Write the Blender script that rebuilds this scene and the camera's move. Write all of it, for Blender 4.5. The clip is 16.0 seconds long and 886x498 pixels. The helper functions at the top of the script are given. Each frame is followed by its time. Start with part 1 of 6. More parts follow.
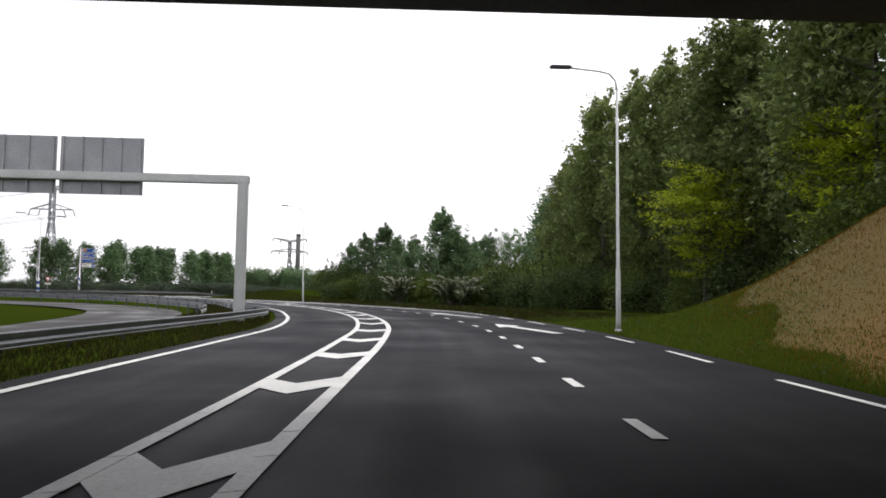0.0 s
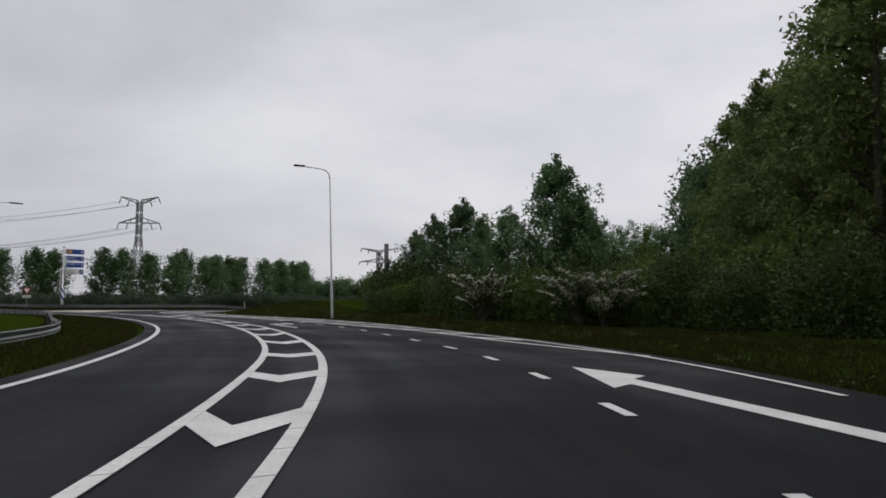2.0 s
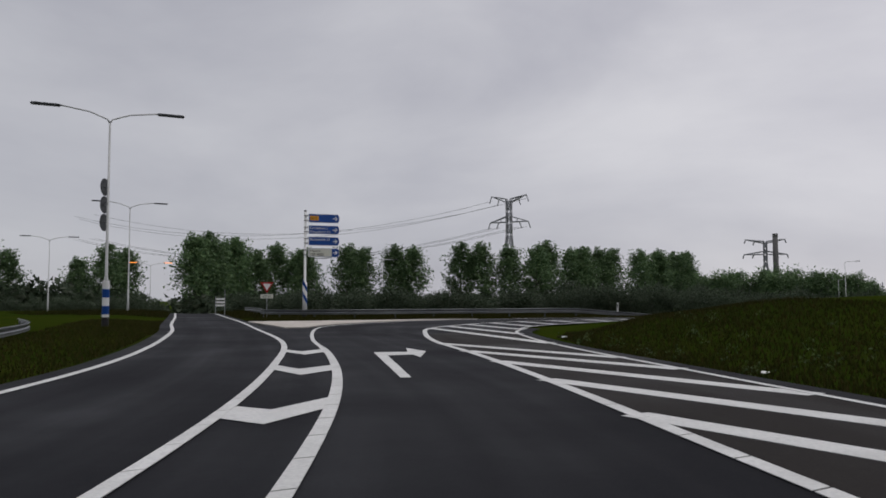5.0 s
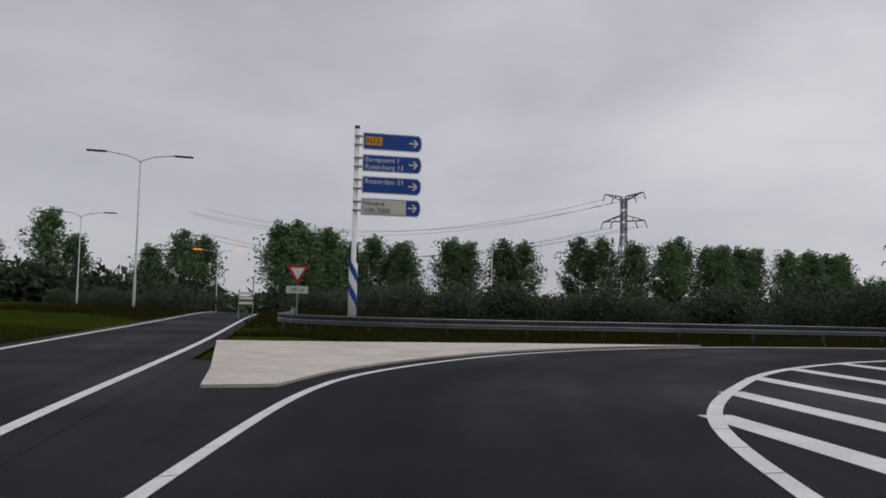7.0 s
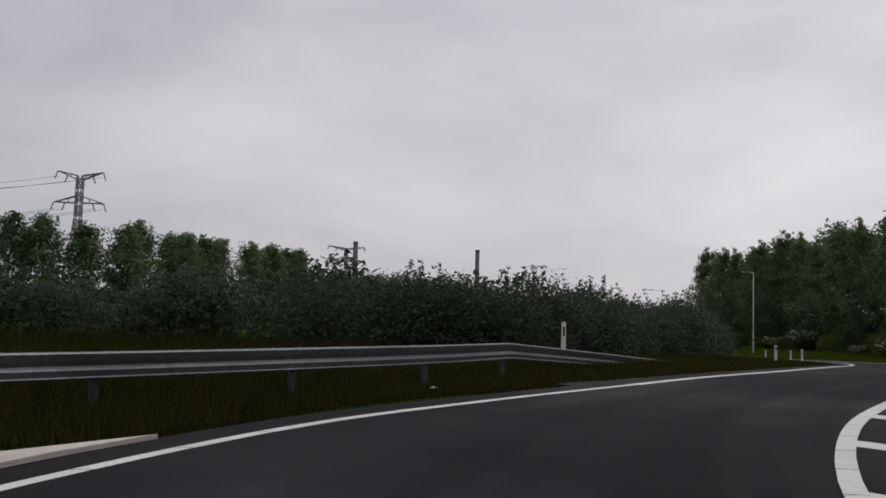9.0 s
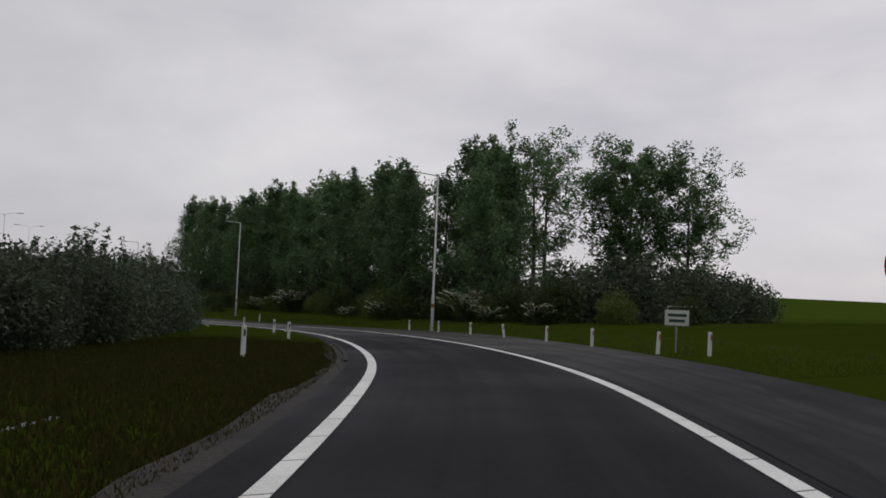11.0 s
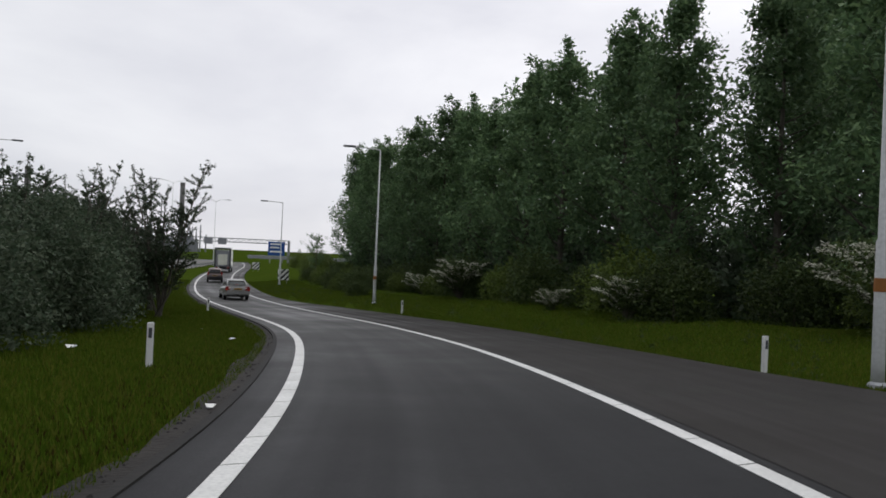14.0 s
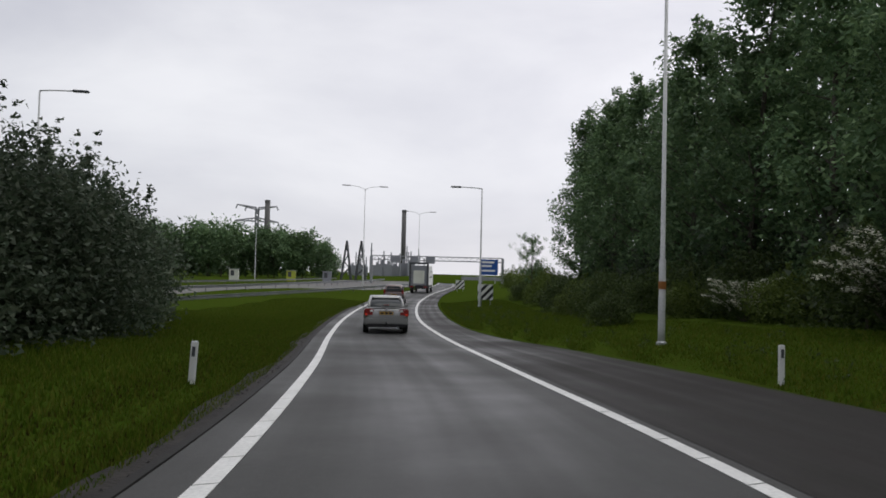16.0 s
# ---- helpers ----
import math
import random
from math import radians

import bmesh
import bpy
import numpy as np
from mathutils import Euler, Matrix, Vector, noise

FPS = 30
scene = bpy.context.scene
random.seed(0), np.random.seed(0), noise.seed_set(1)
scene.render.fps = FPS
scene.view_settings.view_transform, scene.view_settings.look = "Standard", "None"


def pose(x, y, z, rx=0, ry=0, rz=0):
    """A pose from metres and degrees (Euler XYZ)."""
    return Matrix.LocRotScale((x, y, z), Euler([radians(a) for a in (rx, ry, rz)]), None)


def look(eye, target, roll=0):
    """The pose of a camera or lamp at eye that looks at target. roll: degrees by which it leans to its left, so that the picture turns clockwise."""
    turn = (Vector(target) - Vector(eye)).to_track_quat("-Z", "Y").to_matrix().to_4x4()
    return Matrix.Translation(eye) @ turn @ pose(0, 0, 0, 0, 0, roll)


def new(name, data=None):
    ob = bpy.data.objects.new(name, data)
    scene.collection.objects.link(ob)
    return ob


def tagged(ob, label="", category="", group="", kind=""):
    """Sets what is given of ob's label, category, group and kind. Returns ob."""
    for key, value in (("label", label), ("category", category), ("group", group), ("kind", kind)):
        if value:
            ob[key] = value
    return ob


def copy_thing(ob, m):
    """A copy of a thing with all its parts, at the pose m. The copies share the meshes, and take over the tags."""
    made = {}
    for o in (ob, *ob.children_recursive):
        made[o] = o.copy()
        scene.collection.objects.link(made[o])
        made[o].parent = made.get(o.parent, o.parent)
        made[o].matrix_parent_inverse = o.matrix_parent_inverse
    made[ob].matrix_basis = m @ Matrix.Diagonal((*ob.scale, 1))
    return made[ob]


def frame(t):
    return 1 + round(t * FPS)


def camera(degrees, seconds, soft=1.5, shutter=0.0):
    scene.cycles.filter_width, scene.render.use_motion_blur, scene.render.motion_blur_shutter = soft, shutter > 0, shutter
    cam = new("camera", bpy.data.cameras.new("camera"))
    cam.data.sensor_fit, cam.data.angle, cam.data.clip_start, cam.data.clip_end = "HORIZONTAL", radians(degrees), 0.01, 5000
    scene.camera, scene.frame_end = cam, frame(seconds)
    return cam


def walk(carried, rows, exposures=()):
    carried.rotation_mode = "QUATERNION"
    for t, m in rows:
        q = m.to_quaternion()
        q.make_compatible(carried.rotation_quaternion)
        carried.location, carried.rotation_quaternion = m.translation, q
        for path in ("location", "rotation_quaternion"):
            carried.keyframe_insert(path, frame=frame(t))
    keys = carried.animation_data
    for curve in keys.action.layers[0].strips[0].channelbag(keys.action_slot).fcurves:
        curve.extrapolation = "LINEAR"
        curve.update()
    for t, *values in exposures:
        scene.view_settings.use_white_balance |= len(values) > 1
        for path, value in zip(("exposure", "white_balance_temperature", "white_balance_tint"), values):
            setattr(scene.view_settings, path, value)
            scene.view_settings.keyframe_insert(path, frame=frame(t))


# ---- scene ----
cam = camera(59.71, 16.0, soft=1.7)
# seconds, place, heading (to the left from +y), pitch up, roll
ROWS = [
    (0, 0.00, 0.00, 1.29, -2.70, 3.26, 1.11),
    (0.5, 0.36, 8.64, 1.29, -2.00, 3.09, 1.07),
    (1, 0.54, 17.13, 1.29, -0.58, 3.23, 1.12),
    (1.5, 0.49, 25.67, 1.29, 1.10, 3.06, 0.71),
    (2, 0.07, 34.32, 1.29, 3.99, 3.87, 0.33),
    (2.5, -0.89, 42.84, 1.29, 8.01, 4.06, 0.07),
    (3, -2.52, 51.08, 1.29, 13.09, 4.07, -0.21),
    (3.5, -4.90, 59.12, 1.29, 18.49, 3.86, -0.45),
    (4, -7.96, 66.78, 1.29, 23.54, 4.09, -0.18),
    (4.5, -11.42, 73.76, 1.29, 27.89, 3.73, -0.27),
    (5, -15.05, 80.04, 1.29, 31.09, 3.74, -0.22),
    (5.5, -18.78, 85.80, 1.29, 33.99, 3.49, 0.06),
    (6, -22.66, 91.08, 1.29, 37.46, 3.31, 0.41),
    (6.5, -26.57, 95.89, 1.29, 39.64, 3.34, 0.80),
    (7, -30.20, 100.32, 1.29, 38.89, 3.75, 1.29),
    (7.3, -32.08, 102.89, 1.29, 35.95, 3.74, 1.67),
    (7.5, -33.17, 104.58, 1.29, 33.15, 3.69, 1.85),
    (8, -35.21, 108.76, 1.29, 23.69, 3.62, 1.81),
    (8.5, -36.31, 112.94, 1.29, 12.55, 3.29, 1.97),
    (9, -36.51, 117.18, 1.29, 0.39, 4.25, 1.85),
    (9.5, -35.78, 121.44, 1.29, -11.90, 3.56, 1.55),
    (9.8, -34.92, 123.99, 1.29, -18.64, 3.54, 1.93),
    (10, -34.18, 125.67, 1.29, -22.74, 3.60, 2.19),
    (10.2, -33.32, 127.34, 1.29, -26.51, 3.69, 2.29),
    (10.5, -31.82, 129.80, 1.29, -31.28, 3.53, 2.43),
    (11, -28.96, 133.86, 1.24, -35.78, 2.51, 2.43),
    (11.5, -25.85, 138.07, 1.15, -36.09, 1.98, 2.71),
    (12, -22.66, 142.60, 1.00, -34.54, 1.38, 3.17),
    (12.3, -20.76, 145.51, 0.87, -32.70, 1.24, 3.49),
    (12.5, -19.52, 147.54, 0.77, -31.30, 1.26, 3.54),
    (13, -16.55, 152.90, 0.51, -27.72, 0.82, 3.29),
    (13.5, -13.88, 158.65, 0.23, -24.20, 0.82, 2.73),
    (14, -11.46, 164.77, -0.09, -19.87, 0.65, 2.42),
    (14.5, -9.50, 171.25, -0.41, -15.82, 0.90, 1.84),
    (15, -7.97, 177.90, -0.75, -11.80, 1.05, 2.05),
    (15.5, -6.88, 184.77, -1.08, -7.75, 1.33, 1.91),
    (16, -6.14, 191.91, -1.39, -3.77, 1.85, 1.39),
]


def eye_pose(x, y, z, yaw, pitch, roll):
    """A camera pose from a place and heading, pitch and roll in degrees."""
    a, b = radians(yaw), radians(pitch)
    way = Vector((-math.sin(a) * math.cos(b), math.cos(a) * math.cos(b), math.sin(b)))
    return look((x, y, z), Vector((x, y, z)) + way, roll)


# seconds, stops, kelvin, tint
EXPOSURES = [(0.0, 0.9, 6650, 9), (0.3, 0.62, 6600, 8), (1.0, 0.08, 6550, 8), (2.0, -0.18, 6500, 8), (3.5, -0.32, 6450, 10), (5.0, -0.36, 6450, 10), (7.5, -0.34, 6450, 11),
             (9.5, -0.42, 6600, 11), (10.2, -0.46, 6600, 10), (12.5, -0.42, 6500, 7), (13.3, -0.1, 6450, 7), (14.3, 0.08, 6450, 7), (15.2, 0.10, 6450, 7), (16.0, 0.06, 6450, 8)]
walk(cam, [(r[0], eye_pose(*r[1:])) for r in ROWS], EXPOSURES)

# ---- world and sun: an overcast sky ----
world = bpy.data.worlds.new("overcast_sky")
scene.world = world
world.use_nodes = True
wt = world.node_tree
wt.nodes.clear()


def wnode(kind, **values):
    n = wt.nodes.new(kind)
    for k, v in values.items():
        n.inputs[k].default_value = v
    return n


w_out = wnode("ShaderNodeOutputWorld")
w_bg = wnode("ShaderNodeBackground", Strength=1.0)
w_sky = wnode("ShaderNodeTexSky")
w_sky.sky_type = "NISHITA"
w_sky.sun_disc = False
w_sky.sun_elevation, w_sky.sun_rotation = radians(74), radians(68)
w_co = wnode("ShaderNodeTexCoord")
w_map = wnode("ShaderNodeMapping")
w_map.inputs["Scale"].default_value = (1.0, 1.0, 2.6)
w_noise = wnode("ShaderNodeTexNoise", Scale=1.9, Detail=6.0, Roughness=0.52, Distortion=0.25)
w_ramp = wnode("ShaderNodeValToRGB")
w_ramp.color_ramp.elements[0].position, w_ramp.color_ramp.elements[0].color = 0.30, (0.53, 0.53, 0.590, 1)
w_ramp.color_ramp.elements[1].position, w_ramp.color_ramp.elements[1].color = 0.72, (0.82, 0.815, 0.845, 1)
w_scale = wnode("ShaderNodeVectorMath")
w_scale.operation = "SCALE"
w_scale.inputs["Scale"].default_value = 0.10
w_mix = wnode("ShaderNodeMix")
w_mix.data_type = "RGBA"
w_mix.inputs["Factor"].default_value = 0.92
# the cloud is thinner and warmer towards the hidden sun
w_dot = wnode("ShaderNodeVectorMath")
w_dot.operation = "DOT_PRODUCT"
w_dot.inputs[1].default_value = (0.93, 0.36, 0.05)
w_side = wnode("ShaderNodeMapRange", **{"From Min": -0.7, "From Max": 1.0})
w_pow = wnode("ShaderNodeMath")
w_pow.operation = "POWER"
w_pow.inputs[1].default_value = 1.5
w_thin = wnode("ShaderNodeMix")
w_thin.data_type = "RGBA"
w_thin.inputs["A"].default_value, w_thin.inputs["B"].default_value = (0.88, 0.885, 0.90, 1), (1.47, 1.42, 1.40, 1)
w_mul = wnode("ShaderNodeMix")
w_mul.data_type, w_mul.blend_type = "RGBA", "MULTIPLY"
w_mul.inputs["Factor"].default_value = 1.0
wl = wt.links.new
wl(w_co.outputs["Generated"], w_map.inputs["Vector"])
wl(w_map.outputs["Vector"], w_noise.inputs["Vector"])
wl(w_noise.outputs["Fac"], w_ramp.inputs["Fac"])
wl(w_sky.outputs["Color"], w_scale.inputs[0])
wl(w_scale.outputs["Vector"], w_mix.inputs["A"])
wl(w_ramp.outputs["Color"], w_mix.inputs["B"])
wl(w_co.outputs["Generated"], w_dot.inputs[0])
wl(w_dot.outputs["Value"], w_side.inputs["Value"])
wl(w_side.outputs["Result"], w_pow.inputs[0])
wl(w_pow.outputs["Value"], w_thin.inputs["Factor"])
wl(w_mix.outputs["Result"], w_mul.inputs["A"])
wl(w_thin.outputs["Result"], w_mul.inputs["B"])
wl(w_mul.outputs["Result"], w_bg.inputs["Color"])
wl(w_bg.outputs["Background"], w_out.inputs["Surface"])
sun_data = bpy.data.lights.new("sun", "SUN")
sun_data.energy, sun_data.angle, sun_data.color = 0.9, radians(40), (1.0, 0.97, 0.93)
sun = new("sun", sun_data)
sun.matrix_world = look((16, 6, 60), (0, 0, 0))

# ---- materials ----


def material(name, rough=0.6, metal=0.0):
    m = bpy.data.materials.new(name)
    m.use_nodes = True
    b = m.node_tree.nodes["Principled BSDF"]
    b.inputs["Roughness"].default_value, b.inputs["Metallic"].default_value = rough, metal
    b.inputs["Specular IOR Level"].default_value = 0.3
    return m, m.node_tree, b


def two_scale(name, c1, c2, c3, coarse=0.4, fine=30.0, rough=0.7, metal=0.0, bump=0.15, bump_scale=None, fine_amount=0.5, dist=0.02):
    """Colour that drifts between c1 and c2 over metres, with grain towards c3 and fine relief."""
    m, t, b = material(name, rough, metal)
    co = t.nodes.new("ShaderNodeTexCoord")
    n1 = t.nodes.new("ShaderNodeTexNoise")
    n1.inputs["Scale"].default_value, n1.inputs["Detail"].default_value = coarse, 5.0
    n2 = t.nodes.new("ShaderNodeTexNoise")
    n2.inputs["Scale"].default_value, n2.inputs["Detail"].default_value = fine, 3.0
    ramp = t.nodes.new("ShaderNodeValToRGB")
    ramp.color_ramp.elements[0].position, ramp.color_ramp.elements[0].color = 0.35, (*c1, 1)
    ramp.color_ramp.elements[1].position, ramp.color_ramp.elements[1].color = 0.65, (*c2, 1)
    ramp2 = t.nodes.new("ShaderNodeValToRGB")
    ramp2.color_ramp.elements[0].position, ramp2.color_ramp.elements[1].position = 0.4, 0.7
    k = t.nodes.new("ShaderNodeMath")
    k.operation = "MULTIPLY"
    k.inputs[1].default_value = fine_amount
    mix = t.nodes.new("ShaderNodeMix")
    mix.data_type = "RGBA"
    mix.inputs["B"].default_value = (*c3, 1)
    bp = t.nodes.new("ShaderNodeBump")
    bp.inputs["Strength"].default_value, bp.inputs["Distance"].default_value = bump, dist
    ln = t.links.new
    ln(co.outputs["Object"], n1.inputs["Vector"])
    ln(co.outputs["Object"], n2.inputs["Vector"])
    ln(n1.outputs["Fac"], ramp.inputs["Fac"])
    ln(n2.outputs["Fac"], ramp2.inputs["Fac"])
    ln(ramp2.outputs["Color"], k.inputs[0])
    ln(k.outputs["Value"], mix.inputs["Factor"])
    ln(ramp.outputs["Color"], mix.inputs["A"])
    ln(mix.outputs["Result"], b.inputs["Base Color"])
    ln(n2.outputs["Fac"], bp.inputs["Height"])
    ln(bp.outputs["Normal"], b.inputs["Normal"])
    return m


def asphalt(name, tones, worn=None, y0=0.0, y1=1.0, damp=0.5, gloss=0.045, worn_damp=0.4, worn_gloss=0.2):
    """Road surface: stone grain, patches, tracks drawn out along the lanes (by the road's own UV, in metres) and damp, smoother places.
    tones: dark, light and grain colours; worn: the tones it turns into between y0 and y1."""
    m, t, p = material(name, 0.7)
    p.inputs["Specular IOR Level"].default_value = gloss
    ln = t.links.new

    def node(kind, **values):
        n = t.nodes.new(kind)
        for k, v in values.items():
            n.inputs[k].default_value = v
        return n

    def mixed(f, c0, c1):
        x = node("ShaderNodeMix")
        x.data_type = "RGBA"
        ln(f, x.inputs["Factor"])
        for key, c in (("A", c0), ("B", c1)):
            if isinstance(c, tuple):
                x.inputs[key].default_value = (*c, 1)
            else:
                ln(c, x.inputs[key])
        return x.outputs["Result"]

    def ranged(v, lo, hi, to_lo=0.0, to_hi=1.0):
        r = node("ShaderNodeMapRange", **{"From Min": lo, "From Max": hi, "To Min": to_lo, "To Max": to_hi})
        ln(v, r.inputs["Value"])
        return r.outputs["Result"]
    co, uv = node("ShaderNodeTexCoord"), node("ShaderNodeUVMap")
    stretch = node("ShaderNodeMapping", Scale=(0.75, 0.022, 1.0))
    patch = node("ShaderNodeTexNoise", Scale=0.22, Detail=5.0)
    track = node("ShaderNodeTexNoise", Scale=1.0, Detail=3.0)
    grain = node("ShaderNodeTexNoise", Scale=55.0, Detail=3.0)
    stone = node("ShaderNodeTexNoise", Scale=9.0, Detail=4.0, Roughness=0.7)
    ln(uv.outputs["UV"], stretch.inputs["Vector"])
    ln(stretch.outputs["Vector"], track.inputs["Vector"])
    for n in (patch, grain, stone):
        ln(co.outputs["Object"], n.inputs["Vector"])
    tones = list(tones)
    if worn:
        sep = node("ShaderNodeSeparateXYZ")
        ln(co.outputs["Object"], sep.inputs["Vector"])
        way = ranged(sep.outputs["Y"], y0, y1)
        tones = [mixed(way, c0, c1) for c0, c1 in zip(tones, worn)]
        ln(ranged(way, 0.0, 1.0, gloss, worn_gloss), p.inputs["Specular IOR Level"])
    both = node("ShaderNodeMath")
    both.operation = "MULTIPLY_ADD"
    both.inputs[1].default_value = 0.4
    half = node("ShaderNodeMath")
    half.operation = "MULTIPLY"
    half.inputs[1].default_value = 0.6
    ln(patch.outputs["Fac"], half.inputs[0])
    ln(track.outputs["Fac"], both.inputs[0])
    ln(half.outputs["Value"], both.inputs[2])
    base = mixed(ranged(both.outputs["Value"], 0.3, 0.7), tones[0], tones[1])
    speck = node("ShaderNodeMath")
    speck.operation = "MULTIPLY"
    ln(ranged(grain.outputs["Fac"], 0.42, 0.72), speck.inputs[0])
    ln(ranged(stone.outputs["Fac"], 0.35, 0.7, 0.15, 0.75), speck.inputs[1])
    ln(mixed(speck.outputs["Value"], base, tones[2]), p.inputs["Base Color"])
    rough = node("ShaderNodeMapRange", **{"From Min": 0.36, "From Max": 0.62, "To Min": damp, "To Max": 0.8})
    ln(both.outputs["Value"], rough.inputs["Value"])
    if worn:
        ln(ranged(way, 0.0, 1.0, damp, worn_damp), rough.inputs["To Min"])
    ln(rough.outputs["Result"], p.inputs["Roughness"])
    bp = node("ShaderNodeBump", Strength=0.3, Distance=0.006)
    ln(grain.outputs["Fac"], bp.inputs["Height"])
    ln(bp.outputs["Normal"], p.inputs["Normal"])
    return m


def leafy(name, c1, c2, c3, translucent=0.35, gloss=0.16):
    """Leaves: each its own green, with light coming through."""
    m, t, b = material(name, 0.55)
    b.inputs["Specular IOR Level"].default_value = gloss
    g = t.nodes.new("ShaderNodeNewGeometry")
    ramp = t.nodes.new("ShaderNodeValToRGB")
    els = ramp.color_ramp.elements
    els[0].position, els[0].color = 0.0, (*c1, 1)
    els[1].position, els[1].color = 1.0, (*c3, 1)
    e = els.new(0.55)
    e.color = (*c2, 1)
    oi = t.nodes.new("ShaderNodeObjectInfo")
    hsv = t.nodes.new("ShaderNodeHueSaturation")
    mr = t.nodes.new("ShaderNodeMapRange")
    mr.inputs["To Min"].default_value, mr.inputs["To Max"].default_value = 0.8, 1.2
    tr = t.nodes.new("ShaderNodeBsdfTranslucent")
    mx = t.nodes.new("ShaderNodeMixShader")
    mx.inputs["Fac"].default_value = translucent
    ln = t.links.new
    ln(g.outputs["Random Per Island"], ramp.inputs["Fac"])
    ln(oi.outputs["Random"], mr.inputs["Value"])
    ln(mr.outputs["Result"], hsv.inputs["Value"])
    ln(ramp.outputs["Color"], hsv.inputs["Color"])
    ln(hsv.outputs["Color"], b.inputs["Base Color"])
    ln(hsv.outputs["Color"], tr.inputs["Color"])
    ln(b.outputs["BSDF"], mx.inputs[1])
    ln(tr.outputs["BSDF"], mx.inputs[2])
    ln(mx.outputs["Shader"], t.nodes["Material Output"].inputs["Surface"])
    return m


def plain(name, c, rough=0.5, metal=0.0, wear=0.12, scale=6.0):
    d = tuple(v * (1 - wear) for v in c)
    return two_scale(name, c, d, tuple(v * (1 - 2 * wear) for v in c), coarse=scale * 0.2, fine=scale * 8, rough=rough, metal=metal, bump=0.03, fine_amount=0.4)


def glow(name, c, strength):
    m, t, b = material(name, 0.4)
    b.inputs["Base Color"].default_value = (*c, 1)
    b.inputs["Emission Color"].default_value = (*c, 1)
    b.inputs["Emission Strength"].default_value = strength
    return m


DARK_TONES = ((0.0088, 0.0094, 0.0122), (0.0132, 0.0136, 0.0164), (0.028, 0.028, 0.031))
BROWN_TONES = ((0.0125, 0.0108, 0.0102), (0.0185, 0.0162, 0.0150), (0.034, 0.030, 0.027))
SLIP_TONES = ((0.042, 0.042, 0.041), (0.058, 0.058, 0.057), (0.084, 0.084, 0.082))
M_ASPHALT = asphalt("asphalt", DARK_TONES)
M_OLD_ASPHALT = asphalt("worn_asphalt", BROWN_TONES, damp=0.4, gloss=0.22)
M_SHOULDER = asphalt("shoulder_asphalt", DARK_TONES, BROWN_TONES, 142, 156, worn_gloss=0.22)
M_HATCH = asphalt("hatched_asphalt", ((0.0165, 0.0145, 0.0137), (0.0245, 0.0218, 0.0203), (0.044, 0.039, 0.036)))
M_PALE_ASPHALT = two_scale("pale_worn_asphalt", (0.10, 0.098, 0.092), (0.13, 0.127, 0.12), (0.17, 0.165, 0.155), coarse=0.3, fine=40, rough=0.8, bump=0.2, fine_amount=0.35, dist=0.006)
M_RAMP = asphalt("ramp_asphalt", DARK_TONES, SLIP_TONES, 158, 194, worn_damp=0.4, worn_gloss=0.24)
M_PAINT = two_scale("road_paint", (0.74, 0.74, 0.72), (0.62, 0.62, 0.60), (0.40, 0.40, 0.40), coarse=1.2, fine=26, rough=0.6, bump=0.12, fine_amount=0.42, dist=0.004)
M_GRASS = two_scale("verge_grass", (0.016, 0.034, 0.003), (0.026, 0.040, 0.004), (0.040, 0.030, 0.009), coarse=0.14, fine=7, rough=0.95, bump=0.6, fine_amount=0.45, dist=0.08)


def shift_tones(m, c1, c2, y0, y1):
    """Changes the grass colour along the slip road: tones c1 and c2 take over between y0 and y1."""
    t = m.node_tree
    ramp = next(n for n in t.nodes if n.type == "VALTORGB" and n.outputs["Color"].links[0].to_node.type == "MIX")
    noise = ramp.inputs["Fac"].links[0].from_socket
    old = ramp.outputs["Color"].links[0].to_socket
    far_tones = t.nodes.new("ShaderNodeMix")
    far_tones.data_type = "RGBA"
    far_tones.inputs["A"].default_value, far_tones.inputs["B"].default_value = (*c1, 1), (*c2, 1)
    co, sep, mr, mix = t.nodes.new("ShaderNodeTexCoord"), t.nodes.new("ShaderNodeSeparateXYZ"), t.nodes.new("ShaderNodeMapRange"), t.nodes.new("ShaderNodeMix")
    mix.data_type = "RGBA"
    mr.inputs["From Min"].default_value, mr.inputs["From Max"].default_value = y0, y1
    ln = t.links.new
    ln(noise, far_tones.inputs["Factor"])
    ln(co.outputs["Object"], sep.inputs["Vector"])
    ln(sep.outputs["Y"], mr.inputs["Value"])
    ln(mr.outputs["Result"], mix.inputs["Factor"])
    ln(ramp.outputs["Color"], mix.inputs["A"])
    ln(far_tones.outputs["Result"], mix.inputs["B"])
    ln(mix.outputs["Result"], old)


M_GRASS.node_tree.nodes["Principled BSDF"].inputs["Specular IOR Level"].default_value = 0.0
shift_tones(M_GRASS, (0.030, 0.058, 0.006), (0.048, 0.074, 0.009), 172, 215)
M_DIRT = two_scale("verge_dirt", (0.016, 0.0145, 0.013), (0.036, 0.032, 0.028), (0.010, 0.0095, 0.009), coarse=1.6, fine=18, rough=0.9, bump=0.5, dist=0.03)
M_DARKEDGE = two_scale("dark_edge", (0.010, 0.010, 0.010), (0.018, 0.017, 0.016), (0.03, 0.028, 0.026), coarse=1.0, fine=22, rough=0.85)
M_CONCRETE = two_scale("pale_concrete", (0.60, 0.555, 0.50), (0.47, 0.43, 0.38), (0.33, 0.295, 0.25), coarse=0.8, fine=5, rough=0.8, bump=0.15, fine_amount=0.35)
M_STEEL = two_scale("galvanised_steel", (0.36, 0.37, 0.38), (0.28, 0.29, 0.30), (0.19, 0.20, 0.21), coarse=1.0, fine=14, rough=0.45, metal=0.55, bump=0.05)
